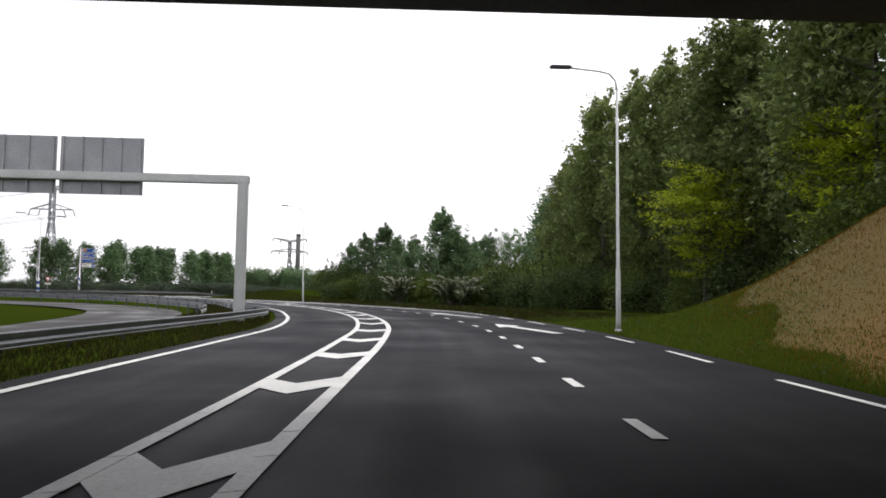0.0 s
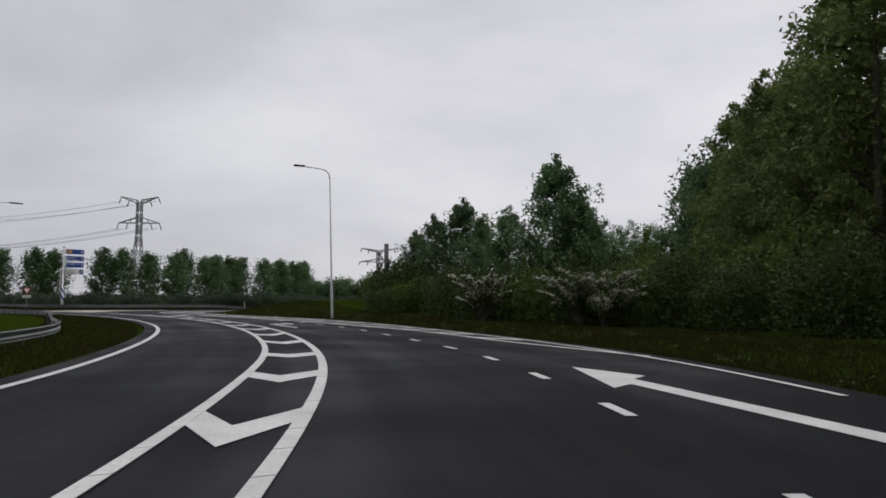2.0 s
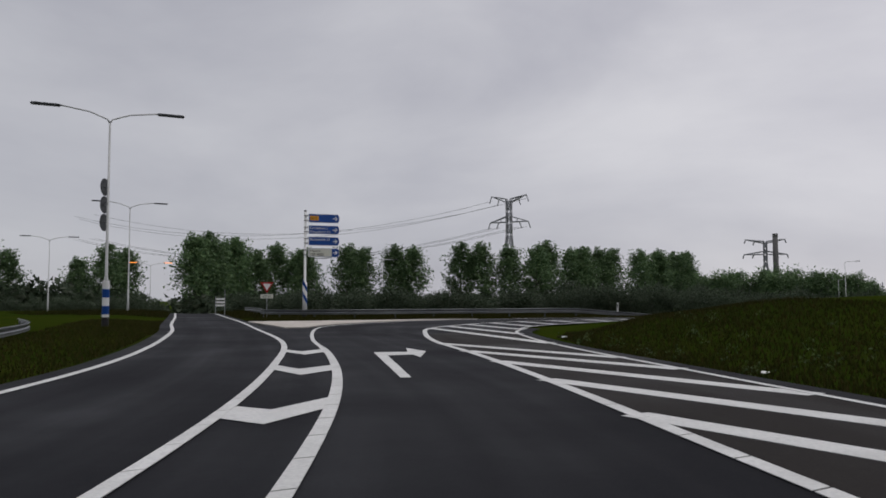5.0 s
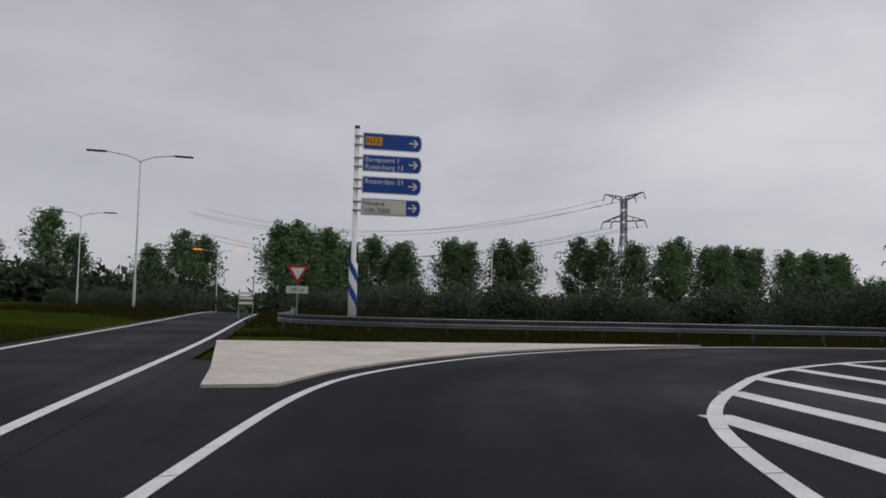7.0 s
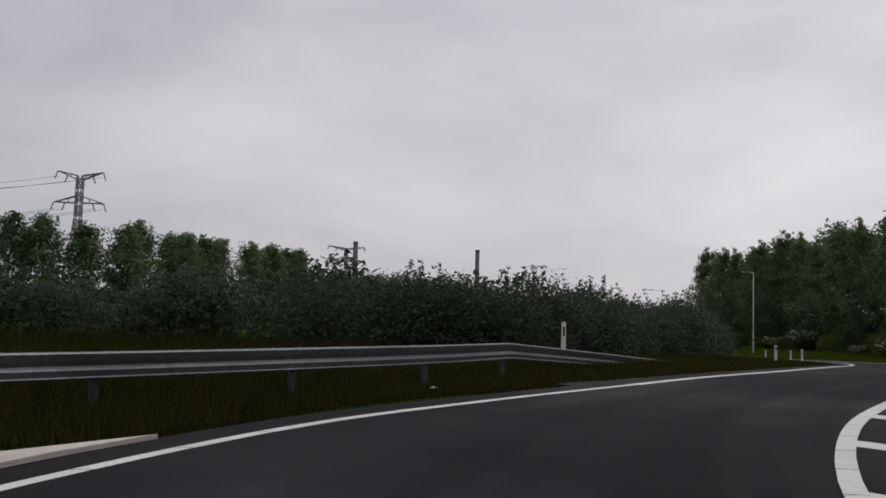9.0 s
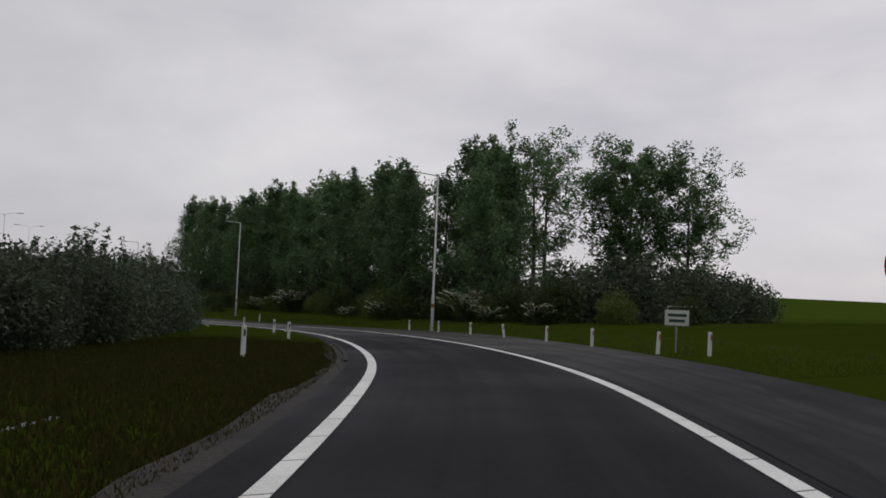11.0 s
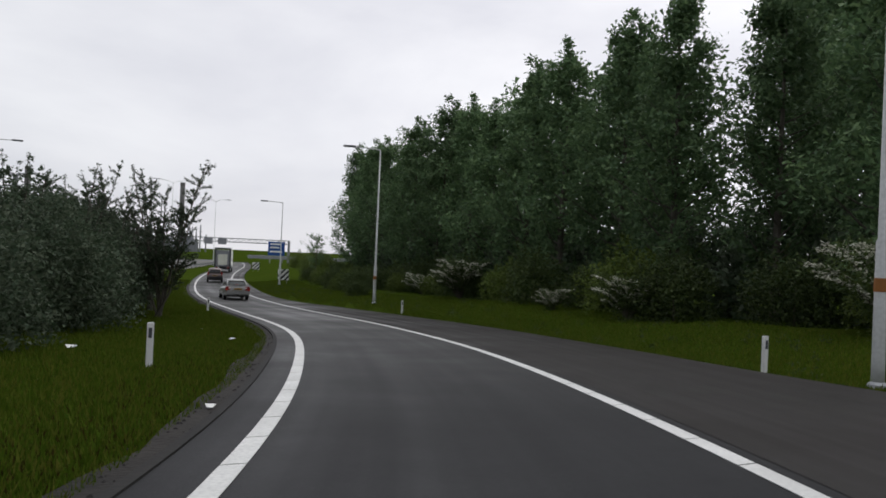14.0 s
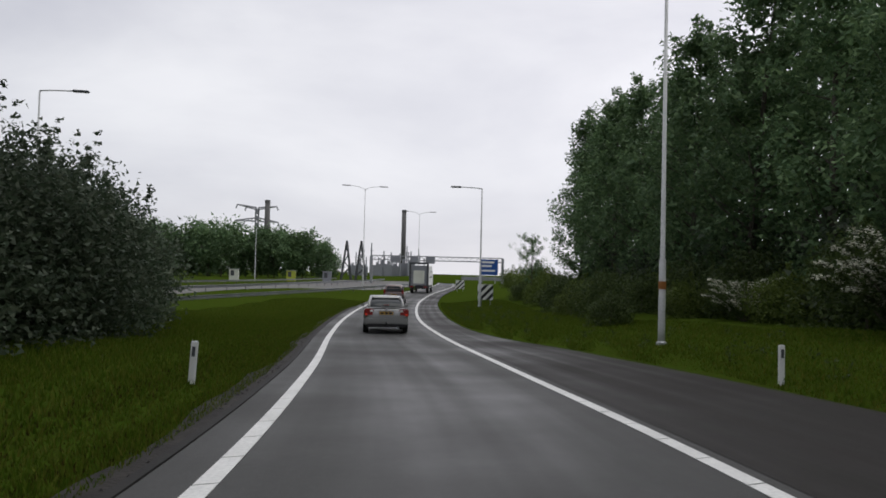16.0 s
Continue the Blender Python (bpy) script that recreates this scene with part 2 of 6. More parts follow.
# rail steel: the shade on the beam's face is put into this darker colour
M_RAIL = two_scale("shaded_rail_steel", (0.20, 0.21, 0.22), (0.14, 0.15, 0.16), (0.09, 0.095, 0.10), coarse=0.8, fine=12, rough=0.42, metal=0.6, bump=0.05)
M_POLE = two_scale("pale_painted_steel", (0.56, 0.57, 0.56), (0.47, 0.48, 0.47), (0.36, 0.37, 0.36), coarse=0.9, fine=16, rough=0.5, metal=0.15, bump=0.04)
M_WHITE = plain("white_paint", (0.78, 0.78, 0.76), 0.45)
M_BARK = two_scale("bark", (0.075, 0.065, 0.05), (0.12, 0.11, 0.09), (0.04, 0.035, 0.03), coarse=2.0, fine=16, rough=0.9, bump=0.6)
M_LEAF = leafy("poplar_leaves", (0.070, 0.122, 0.058), (0.106, 0.174, 0.078), (0.168, 0.246, 0.110))
M_LEAF_OLIVE = leafy("olive_poplar_leaves", (0.090, 0.125, 0.038), (0.145, 0.190, 0.058), (0.220, 0.265, 0.085))
M_LEAF_BRIGHT = leafy("spring_leaves", (0.28, 0.36, 0.016), (0.42, 0.50, 0.030), (0.55, 0.60, 0.07), 0.5)
M_LEAF_BUSH = leafy("bush_leaves", (0.030, 0.050, 0.016), (0.050, 0.075, 0.022), (0.085, 0.115, 0.036))
M_LEAF_MID = leafy("yellowish_bush_leaves", (0.060, 0.090, 0.016), (0.095, 0.135, 0.026), (0.140, 0.180, 0.045))
M_LEAF_GREY = leafy("grey_green_leaves", (0.034, 0.054, 0.030), (0.056, 0.080, 0.046), (0.10, 0.12, 0.080))
M_BLOSSOM = leafy("may_blossom", (0.50, 0.50, 0.40), (0.62, 0.62, 0.52), (0.72, 0.72, 0.66), 0.3)

# ---- helpers for building ----


def link_mesh(name, verts, faces, mat, parent=None, smooth=False):
    me = bpy.data.meshes.new(name)
    me.from_pydata([tuple(v) for v in verts], [], [tuple(f) for f in faces])
    me.materials.append(mat)
    if smooth:
        me.polygons.foreach_set("use_smooth", [True] * len(me.polygons))
    me.update()
    ob = new(name, me)
    ob.parent = parent
    return ob


def part(name, bm, mat, parent=None, label="", smooth=False):
    me = bpy.data.meshes.new(name)
    if smooth:
        for f in bm.faces:
            f.smooth = True
    bm.to_mesh(me)
    bm.free()
    me.materials.append(mat)
    ob = new(name, me)
    ob.parent = parent
    if label:
        ob["label"] = label
    return ob


def thing(name, m, label, category, group="", kind=""):
    ob = new(name)
    ob.matrix_world = m
    ob.empty_display_size = 0.2
    return tagged(ob, label, category, group, kind)


def box(bm, x0, x1, y0, y1, z0, z1, bevel=0.0):
    r = bmesh.ops.create_cube(bm, size=1.0, matrix=Matrix.Translation(((x0 + x1) / 2, (y0 + y1) / 2, (z0 + z1) / 2)) @ Matrix.Diagonal((abs(x1 - x0), abs(y1 - y0), abs(z1 - z0), 1)))
    if bevel:
        edges = list({e for v in r["verts"] for e in v.link_edges})
        bmesh.ops.bevel(bm, geom=edges, offset=bevel, segments=2, affect="EDGES")


def boxed(*sizes, bevel=0.0):
    bm = bmesh.new()
    box(bm, *sizes, bevel=bevel)
    return bm


def tube(bm, path, radii, sides=10, cap=True):
    """A tube along a list of points, with a radius at each."""
    path = [Vector(p) for p in path]
    rings = []
    for i, p in enumerate(path):
        d = (path[min(i + 1, len(path) - 1)] - path[max(i - 1, 0)]).normalized()
        side = d.cross(Vector((0, 0, 1)))
        side = Vector((1, 0, 0)) if side.length < 0.05 else side.normalized()
        up = side.cross(d)
        r = radii[i] if isinstance(radii, (list, tuple)) else radii
        rings.append([bm.verts.new(p + r * (math.cos(a) * side + math.sin(a) * up)) for a in (2 * math.pi * k / sides for k in range(sides))])
    for a, b in zip(rings, rings[1:]):
        for k in range(sides):
            bm.faces.new((a[k], a[(k + 1) % sides], b[(k + 1) % sides], b[k]))
    if cap:
        bm.faces.new(rings[0][::-1])
        bm.faces.new(rings[-1])


def tubed(path, radii, sides=10):
    bm = bmesh.new()
    tube(bm, path, radii, sides)
    bmesh.ops.recalc_face_normals(bm, faces=bm.faces)
    return bm


def curve(points, step=1.0):
    """A smooth line through plan points, as an array with about equal steps."""
    p = np.array(points, float)
    p = np.vstack([2 * p[0] - p[1], p, 2 * p[-1] - p[-2]])
    out = []
    for i in range(1, len(p) - 2):
        n = max(2, int(np.linalg.norm(p[i + 1] - p[i]) / 0.4))
        k = np.array([np.linalg.norm(p[j + 1] - p[j]) ** 0.5 + 1e-6 for j in (i - 1, i, i + 1)])
        t0, t1, t2, t3 = 0, k[0], k[0] + k[1], k.sum()
        for t in np.linspace(t1, t2, n, endpoint=False):
            a1 = (t1 - t) / (t1 - t0) * p[i - 1] + (t - t0) / (t1 - t0) * p[i]
            a2 = (t2 - t) / (t2 - t1) * p[i] + (t - t1) / (t2 - t1) * p[i + 1]
            a3 = (t3 - t) / (t3 - t2) * p[i + 1] + (t - t2) / (t3 - t2) * p[i + 2]
            b1 = (t2 - t) / (t2 - t0) * a1 + (t - t0) / (t2 - t0) * a2
            b2 = (t3 - t) / (t3 - t1) * a2 + (t - t1) / (t3 - t1) * a3
            out.append((t2 - t) / (t2 - t1) * b1 + (t - t1) / (t2 - t1) * b2)
    out.append(p[-2])
    return resampled(np.array(out), step)


def arclen(line):
    return np.r_[0, np.cumsum(np.linalg.norm(np.diff(line, axis=0), axis=1))]


def resampled(line, step=None, count=None):
    s = arclen(line)
    n = count or max(2, int(round(s[-1] / step)) + 1)
    q = np.linspace(0, s[-1], n)
    return np.stack([np.interp(q, s, line[:, k]) for k in range(line.shape[1])], 1)


def offset(line, d):
    """The line moved d metres to its right."""
    t = np.gradient(line, axis=0)
    t /= np.linalg.norm(t, axis=1)[:, None] + 1e-9
    return line + d * np.stack([t[:, 1], -t[:, 0]], 1)


def along(line, s):
    """Place and heading (unit vector) s metres along a line."""
    a = arclen(line)
    i = int(np.clip(np.searchsorted(a, s) - 1, 0, len(line) - 2))
    d = line[i + 1] - line[i]
    return line[i] + d * (s - a[i]) / (a[i + 1] - a[i] + 1e-9), d / (np.linalg.norm(d) + 1e-9)


def rise(x, y):
    """Height of the carriageways: level, then down the slip road, and level again beside the motorway."""
    y = np.minimum(np.asarray(y, float), 239.9)
    u = np.clip(y - 128, 0, None)
    return np.where(u < 18, -0.0494 * u ** 2 / 36, -0.0494 * (u - 9)) + 0.00055 * np.clip(y - 195, 0, None) ** 2


def motorway_height(y):
    return -4.45 + 0.42 * np.clip((np.asarray(y, float) - 250) / 60, 0, 1)


def ribbon(name, left, right, mat, z=0.0, thick=0.0, parent=None, level=None, across=1):
    """A strip of surface between two lines, on the carriageway's height."""
    n, k = max(len(left), len(right)), across
    a, b = resampled(left, count=n), resampled(right, count=n)
    lift = level or (lambda x, y: rise(x, y))
    verts = []
    for c in range(k + 1):
        p = a + (b - a) * c / k
        verts += np.column_stack([p, np.broadcast_to(lift(p[:, 0], p[:, 1]), n) + z]).tolist()
    faces = [(c * n + i, (c + 1) * n + i, (c + 1) * n + i + 1, c * n + i + 1) for c in range(k) for i in range(n - 1)]
    if thick:
        verts += [(v[0], v[1], v[2] - thick) for v in verts]
        m = 2 * n
        faces += [(i, i + 1, m + i + 1, m + i) for i in range(n - 1)]
        faces += [(n + i + 1, n + i, m + n + i, m + n + i + 1) for i in range(n - 1)]
        faces += [(n, 0, m, m + n), (n - 1, 2 * n - 1, m + 2 * n - 1, m + n - 1)]
    ob = link_mesh(name, verts, faces, mat, parent)
    s, wide = arclen(a), np.linalg.norm(b - a, axis=1)
    uv = np.array([(wide[i % n] * min(i // n, k) / k, s[i % n]) for i in range(len(verts))])
    loops = np.empty(len(ob.data.loops), int)
    ob.data.loops.foreach_get("vertex_index", loops)
    ob.data.uv_layers.new(name="UVMap").data.foreach_set("uv", uv[loops].ravel())
    return ob


# ---- plan of the carriageways: lines seen from above ----
LE = curve([(-7.00, -69.40), (-5.60, -19.70), (-5.00, 0.20), (-4.78, 10.30), (-4.53, 18.30), (-4.41, 26.30), (-5.15, 34.29), (-6.24, 40.81), (-7.76, 48.04), (-10.88, 57.91), (-14.69, 67.26), (-18.70, 75.00), (-23.32, 82.36), (-29.12, 90.08), (-40.20, 100.80), (-49.00, 108.10), (-63.00, 120.00), (-78.00, 132.50), (-104.00, 154.00), (-160.00, 200.00)])
CL = curve([(-4.20, -69.50), (-2.38, 0.20), (-1.96, 10.20), (-1.69, 20.20), (-1.68, 27.20), (-2.44, 37.20), (-4.09, 46.80), (-5.96, 54.24), (-9.25, 63.36), (-12.68, 70.96), (-16.63, 78.34), (-21.24, 85.54), (-26.07, 91.73), (-31.35, 97.65), (-40.00, 105.30), (-48.40, 112.60), (-60.90, 123.00), (-75.80, 135.50), (-101.80, 157.00), (-157.80, 203.00)])
CR = curve([(-3.20, -69.50), (-1.07, 5.10), (-0.58, 20.10), (-0.63, 29.10), (-1.32, 37.61), (-2.81, 47.02), (-4.81, 54.83), (-8.06, 63.92), (-11.41, 71.39), (-15.82, 79.45), (-19.95, 85.84), (-23.12, 90.06), (-27.03, 94.57), (-31.30, 99.00), (-35.37, 103.71), (-38.22, 107.39), (-39.32, 109.39), (-40.08, 111.91), (-40.53, 114.81), (-40.46, 117.89), (-39.66, 121.55), (-37.96, 125.32), (-35.87, 127.99), (-33.51, 130.72), (-31.21, 133.51), (-27.14, 138.28), (-21.70, 146.01), (-18.07, 152.50), (-14.01, 161.51), (-10.76, 171.08), (-8.88, 179.88), (-7.82, 187.49), (-7.47, 195.60), (-7.74, 207.80), (-8.41, 222.00), (-8.63, 236.00), (-7.80, 257.00), (-5.90, 280.00), (-3.10, 304.00), (0.90, 335.00), (4.90, 376.00), (8.90, 433.00)])
DL = curve([(0.20, -69.60), (2.36, 8.00), (2.82, 20.00), (2.90, 27.00), (2.52, 34.90), (1.51, 43.80), (-0.31, 52.90), (-2.72, 59.96), (-6.06, 68.50), (-9.51, 75.62), (-13.87, 83.05)])
RE = curve([(3.70, -69.70), (5.87, 9.90), (6.31, 19.90), (6.35, 28.40), (5.42, 40.58), (3.88, 51.63), (1.27, 59.81), (-1.96, 67.33), (-6.95, 77.92), (-12.00, 86.39), (-17.81, 93.42), (-22.93, 99.51), (-26.17, 104.02), (-28.35, 107.67), (-29.53, 111.19)])
HI = curve([(3.70, 53.10), (0.01, 60.16), (-1.27, 63.26), (-3.97, 68.86), (-7.34, 74.04), (-10.41, 78.92), (-13.84, 83.57), (-16.85, 87.46), (-19.52, 90.87), (-23.49, 95.69), (-27.66, 100.43), (-30.81, 104.86), (-33.28, 109.05), (-34.30, 113.02), (-34.72, 116.80), (-34.02, 121.44), (-31.79, 126.26), (-28.61, 130.59), (-24.79, 135.35), (-19.06, 142.97), (-14.12, 151.35), (-10.18, 160.25), (-6.75, 170.95), (-4.64, 180.80), (-3.57, 190.80), (-3.21, 198.60), (-3.48, 208.70), (-4.16, 222.00), (-4.54, 236.00), (-3.83, 257.00), (-1.93, 280.00), (0.77, 304.00), (4.77, 335.00), (8.77, 376.00), (12.77, 433.00)])
PE = curve([(-29.30, 110.20), (-30.30, 113.20), (-30.30, 116.60), (-29.10, 121.20), (-26.20, 127.60), (-21.70, 133.50), (-14.70, 142.90), (-7.96, 153.88), (-5.45, 159.20), (-2.30, 166.70), (-1.20, 176.00), (-0.50, 181.00), (0.00, 185.50), (0.55, 190.50), (0.90, 196.50), (0.85, 202.00), (0.50, 208.00), (-0.10, 212.50), (-0.75, 216.30), (-1.80, 220.30), (-2.45, 225.00), (-2.80, 233.00), (-2.75, 242.00), (-2.20, 257.00), (-0.30, 280.00), (2.40, 304.00), (6.40, 335.00), (10.40, 376.00), (14.40, 433.00)])


def cut(line, y0, y1):
    return line[(line[:, 1] >= y0) & (line[:, 1] <= y1)]


road = ribbon("road_exit", offset(LE[LE[:, 0] > -50], -0.55), offset(RE, 0.6), M_ASPHALT, across=8)
tagged(road, "dark grey asphalt of the two-lane exit road", "road", kind="structure")
left_road = ribbon("road_left_branch", offset(LE[LE[:, 0] < -30], -0.55), offset(CL[CL[:, 0] < -31], 0.5), M_ASPHALT, z=0.004)
tagged(left_road, "dark asphalt lane that bends off to the crossing road", "road", kind="structure")
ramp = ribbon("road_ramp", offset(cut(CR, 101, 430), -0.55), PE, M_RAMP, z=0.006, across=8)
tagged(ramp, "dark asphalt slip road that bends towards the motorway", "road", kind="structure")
shoulder = ribbon("pavement_shoulder", offset(cut(HI, 135.5, 430), 0.25), cut(PE, 143, 430), M_SHOULDER, z=0.011, across=8)
tagged(shoulder, "worn brownish asphalt shoulder beside the slip road", "pavement", kind="structure")

hatch_ground = ribbon("pavement_hatched", cut(HI, 56, 105), cut(RE, 50, 111), M_HATCH, z=0.007, across=8)
tagged(hatch_ground, "worn asphalt under the white hatch bars", "pavement", kind="structure")
MW_NEAR = curve([(-62.0, 160.0), (-50.0, 180.0), (-44.0, 195.0), (-32.0, 228.0), (-20.8, 263.0), (-13.0, 289.0), (-8.0, 310.0), (-2.8, 340.0), (1.5, 376.0), (6.5, 433.0)])
MW_FAR = offset(MW_NEAR, -28.0)
motorway = ribbon("road_motorway", MW_FAR, MW_NEAR, M_PALE_ASPHALT, level=lambda x, y: motorway_height(y))
tagged(motorway, "pale grey motorway carriageway", "road", kind="structure")
opp = ribbon("road_opposite", curve([(-15.5, -69.2), (-13.2, 10.5), (-13.5, 26.5), (-18.7, 46.1), (-27.7, 56.5), (-38.6, 63.0), (-68.5, 73.2)]), curve([(-11.8, -69.3), (-9.5, 10.4), (-9.6, 26.4), (-13.4, 46.7), (-21.1, 59.3), (-31.5, 67.9), (-64.4, 80.2)]), M_OLD_ASPHALT, z=-0.1)
tagged(opp, "grey asphalt of the opposite slip road", "road", kind="structure")

# ---- ground: one sheet that reaches the horizon ----
def between(a, b):
    """Middle line and half width between two lines, by nearest points."""
    near = np.array([b[np.hypot(*(b - p).T).argmin()] for p in a])
    return 0.5 * (a + near), 0.5 * np.linalg.norm(a - near, axis=1)


mid_exit, half_exit = between(offset(RE, 0.6), offset(LE[LE[:, 0] > -50], -0.55))
mid_ramp, half_ramp = between(offset(cut(CR, 101, 430), -0.55), PE)
mid_nose, half_nose = between(PE, cut(HI, 100, 430))
mid_left = 0.5 * (resampled(LE[LE[:, 0] < -30], count=100) + resampled(CL[CL[:, 0] < -31], count=100))
half_left = np.full(100, 2.2)
mid_mw, half_mw = resampled(offset(MW_NEAR, -14), count=160), np.full(160, 14.2)
mid_opp = resampled(curve([(-13.6, -69.2), (-11.3, 10.5), (-11.5, 26.5), (-16.0, 46.4), (-24.3, 57.9), (-35.0, 65.5), (-66.5, 76.7)]), count=120)
half_opp = np.full(120, 2.3)
ISLE_MID, ISLE_HALF = np.array([(-42.5, 112.0), (-44.8, 113.4), (-42.6, 116.5), (-41.2, 119.5), (-41.2, 109.3), (-40.0, 122.5)]), np.array([3.4, 3.2, 2.8, 2.2, 2.2, 1.2])
MIDS, HALVES = np.vstack([mid_exit, mid_ramp, mid_nose, mid_left, mid_opp, mid_mw, ISLE_MID]), np.r_[half_exit, half_ramp, half_nose, half_left, half_opp, half_mw, ISLE_HALF]


def clear(x, y):
    """Metres from the edge of the nearest carriageway (negative on it)."""
    x, y = np.ravel(x), np.ravel(y)
    out = np.empty(len(x))
    for i in range(0, len(x), 4000):
        d = np.hypot(x[i:i + 4000, None] - MIDS[:, 0], y[i:i + 4000, None] - MIDS[:, 1]) - HALVES
        out[i:i + 4000] = d.min(1)
    return out


def smooth(a, b, v):
    t = np.clip((np.asarray(v, float) - a) / (b - a), 0, 1)
    return t * t * (3 - 2 * t)


def hills(x, y):
    """Banks and mounds beside the roads, before they are levelled for the asphalt."""
    x, y = np.asarray(x, float), np.asarray(y, float)
    far = smooth(-60, -30, y)
    h = 7.0 * smooth(8.5, 19.5, x) * smooth(43, 18, y) * far                     # bridge abutments
    h += 5.4 * smooth(-15, -26, x) * smooth(16, 6, y) * far
    h += 1.3 * np.exp(-(((x + 15) / 9) ** 2 + ((y - 109) / 9) ** 2))            # grass island
    h += 0.45 * smooth(-1, 7, x) * smooth(125, 155, y)
    return h


def ground_height(x, y):
    x, y = np.asarray(x, float), np.asarray(y, float)
    c = clear(x, y)
    up = smooth(-19, -34, x) * smooth(158, 190, y)
    base = rise(x, y) * (1 - up) + motorway_height(y) * up - 0.07
    base = base - 0.14 * smooth(-10, -13, x) * smooth(80, 50, y)
    bank = 0.34 * smooth(190, 202, y) * smooth(245, 225, y) * np.where(x > -5, smooth(0.1, 0.9, c), smooth(0.8, 2.2, c)) * smooth(-30, -22, x)
    return base + bank + smooth(0.3, 3.5, c) * (hills(x, y) + 0.16) + smooth(1.0, 6.0, c) * 0.06 * np.sin(0.9 * x) * np.cos(0.7 * y)


def ground_sheet():
    def axis(lo, hi, step):
        core = list(np.arange(lo, hi + 0.01, step))
        grow, v, s = [], hi, step
        while v < 3500:
            s *= 1.35
            v += s
            grow.append(v)
        down, v, s = [], lo, step
        while v > -3500:
            s *= 1.35
            v -= s
            down.append(v)
        return np.array(down[::-1] + core + grow)
    xs, ys = axis(-62, 26, 0.7), axis(-20, 262, 0.7)
    gx, gy = np.meshgrid(xs, ys)
    z = ground_height(gx.ravel(), gy.ravel())
    nx = len(xs)
    verts = np.stack([gx.ravel(), gy.ravel(), z], 1)
    faces = [(j * nx + i, j * nx + i + 1, (j + 1) * nx + i + 1, (j + 1) * nx + i) for j in range(len(ys) - 1) for i in range(nx - 1)]
    return link_mesh("ground", verts.tolist(), faces, M_GRASS, smooth=True)


ground = tagged(ground_sheet(), "rough green verge grass with yellowed patches", "ground", kind="structure")


def bank_edge(y):
    """Where the dry grass of the bank begins, in x."""
    return 7.5 + 0.4 * np.sin(y * 0.9) + 0.3 * np.clip(y - 13, 0, None)


def dry_bank():
    """Brown dry grass on the bank beside the bridge."""
    xs, ys = np.arange(6.9, 30, 0.6), np.arange(-4, 46, 0.6)
    gx, gy = np.meshgrid(xs, ys)
    edge = bank_edge(gy)
    z = ground_height(gx.ravel(), gy.ravel()) + 0.035 - 0.3 * smooth(0.5, -0.6, (gx - edge).ravel()) - 0.3 * smooth(42, 45, gy.ravel())
    nx = len(xs)
    verts = np.stack([gx.ravel(), gy.ravel(), z], 1)
    faces = [(j * nx + i, j * nx + i + 1, (j + 1) * nx + i + 1, (j + 1) * nx + i) for j in range(len(ys) - 1) for i in range(nx - 1)]
    return link_mesh("ground_bank", verts.tolist(), faces, M_DRYGRASS, smooth=True)


M_DRYGRASS = two_scale("dry_grass", (0.115, 0.064, 0.014), (0.060, 0.062, 0.012), (0.17, 0.085, 0.018), coarse=0.11, fine=9, rough=0.9, bump=0.7, fine_amount=0.45, dist=0.08)
tagged(dry_bank(), "steep bank of dry orange-brown grass", "ground", kind="structure")


LOOK_X, LOOK_Y, LOOK_STEP = -92.0, -12.0, 0.5
_gx, _gy = np.meshgrid(np.arange(LOOK_X, 42, LOOK_STEP), np.arange(LOOK_Y, 270, LOOK_STEP))
LOOK_CLEAR, LOOK_HEIGHT = (f(_gx.ravel(), _gy.ravel()).reshape(_gx.shape) for f in (clear, ground_height))


def looked_up(table, x, y):
    """A value of the table between its grid points."""
    u = np.clip((np.asarray(x) - LOOK_X) / LOOK_STEP, 0, table.shape[1] - 1.001)
    v = np.clip((np.asarray(y) - LOOK_Y) / LOOK_STEP, 0, table.shape[0] - 1.001)
    i, j = u.astype(int), v.astype(int)
    f, g = u - i, v - j
    return (table[j, i] * (1 - f) + table[j, i + 1] * f) * (1 - g) + (table[j + 1, i] * (1 - f) + table[j + 1, i + 1] * f) * g


def gz(x, y):
    return float(ground_height(np.array([x]), np.array([y]))[0])


# ---- road markings ----


def stripe(name, line, width, z=0.016, s0=0.0, s1=None, label="", group="", category="road marking", kind="", joint=0.0):
    """A painted line; joint: the length of its segments, parted by thin dark slanting cuts."""
    a = arclen(line)
    s1 = a[-1] if s1 is None else s1
    if not joint:
        pts = np.array([along(line, s)[0] for s in np.linspace(s0, s1, max(2, int((s1 - s0) / 0.8) + 1))])
        ob = ribbon(name, offset(pts, -width / 2), offset(pts, width / 2), M_PAINT, z=z, thick=0.005)
        return tagged(ob, label, category, group, kind)
    verts, faces, s = [], [], s0
    while s + joint < s1:
        q = np.array([along(line, s + f * (joint - 0.03))[0] for f in (0, 0.5, 1)])
        l, r = offset(q, -width / 2), offset(q, width / 2)
        d = (q[2] - q[0]) / (np.linalg.norm(q[2] - q[0]) + 1e-9)
        ring = [*(l - 0.04 * d), *((r + 0.04 * d)[::-1])]
        n0 = len(verts)
        for dz in (0, -0.006):
            verts += [(p[0], p[1], float(rise(*p)) + z + dz) for p in ring]
        faces.append(tuple(range(n0 + 5, n0 - 1, -1)))
        faces += [(n0 + i, n0 + 6 + i, n0 + 6 + (i + 1) % 6, n0 + (i + 1) % 6) for i in range(6)]
        s += joint
    return tagged(link_mesh(name, verts, faces, M_PAINT), label, category, group, kind)


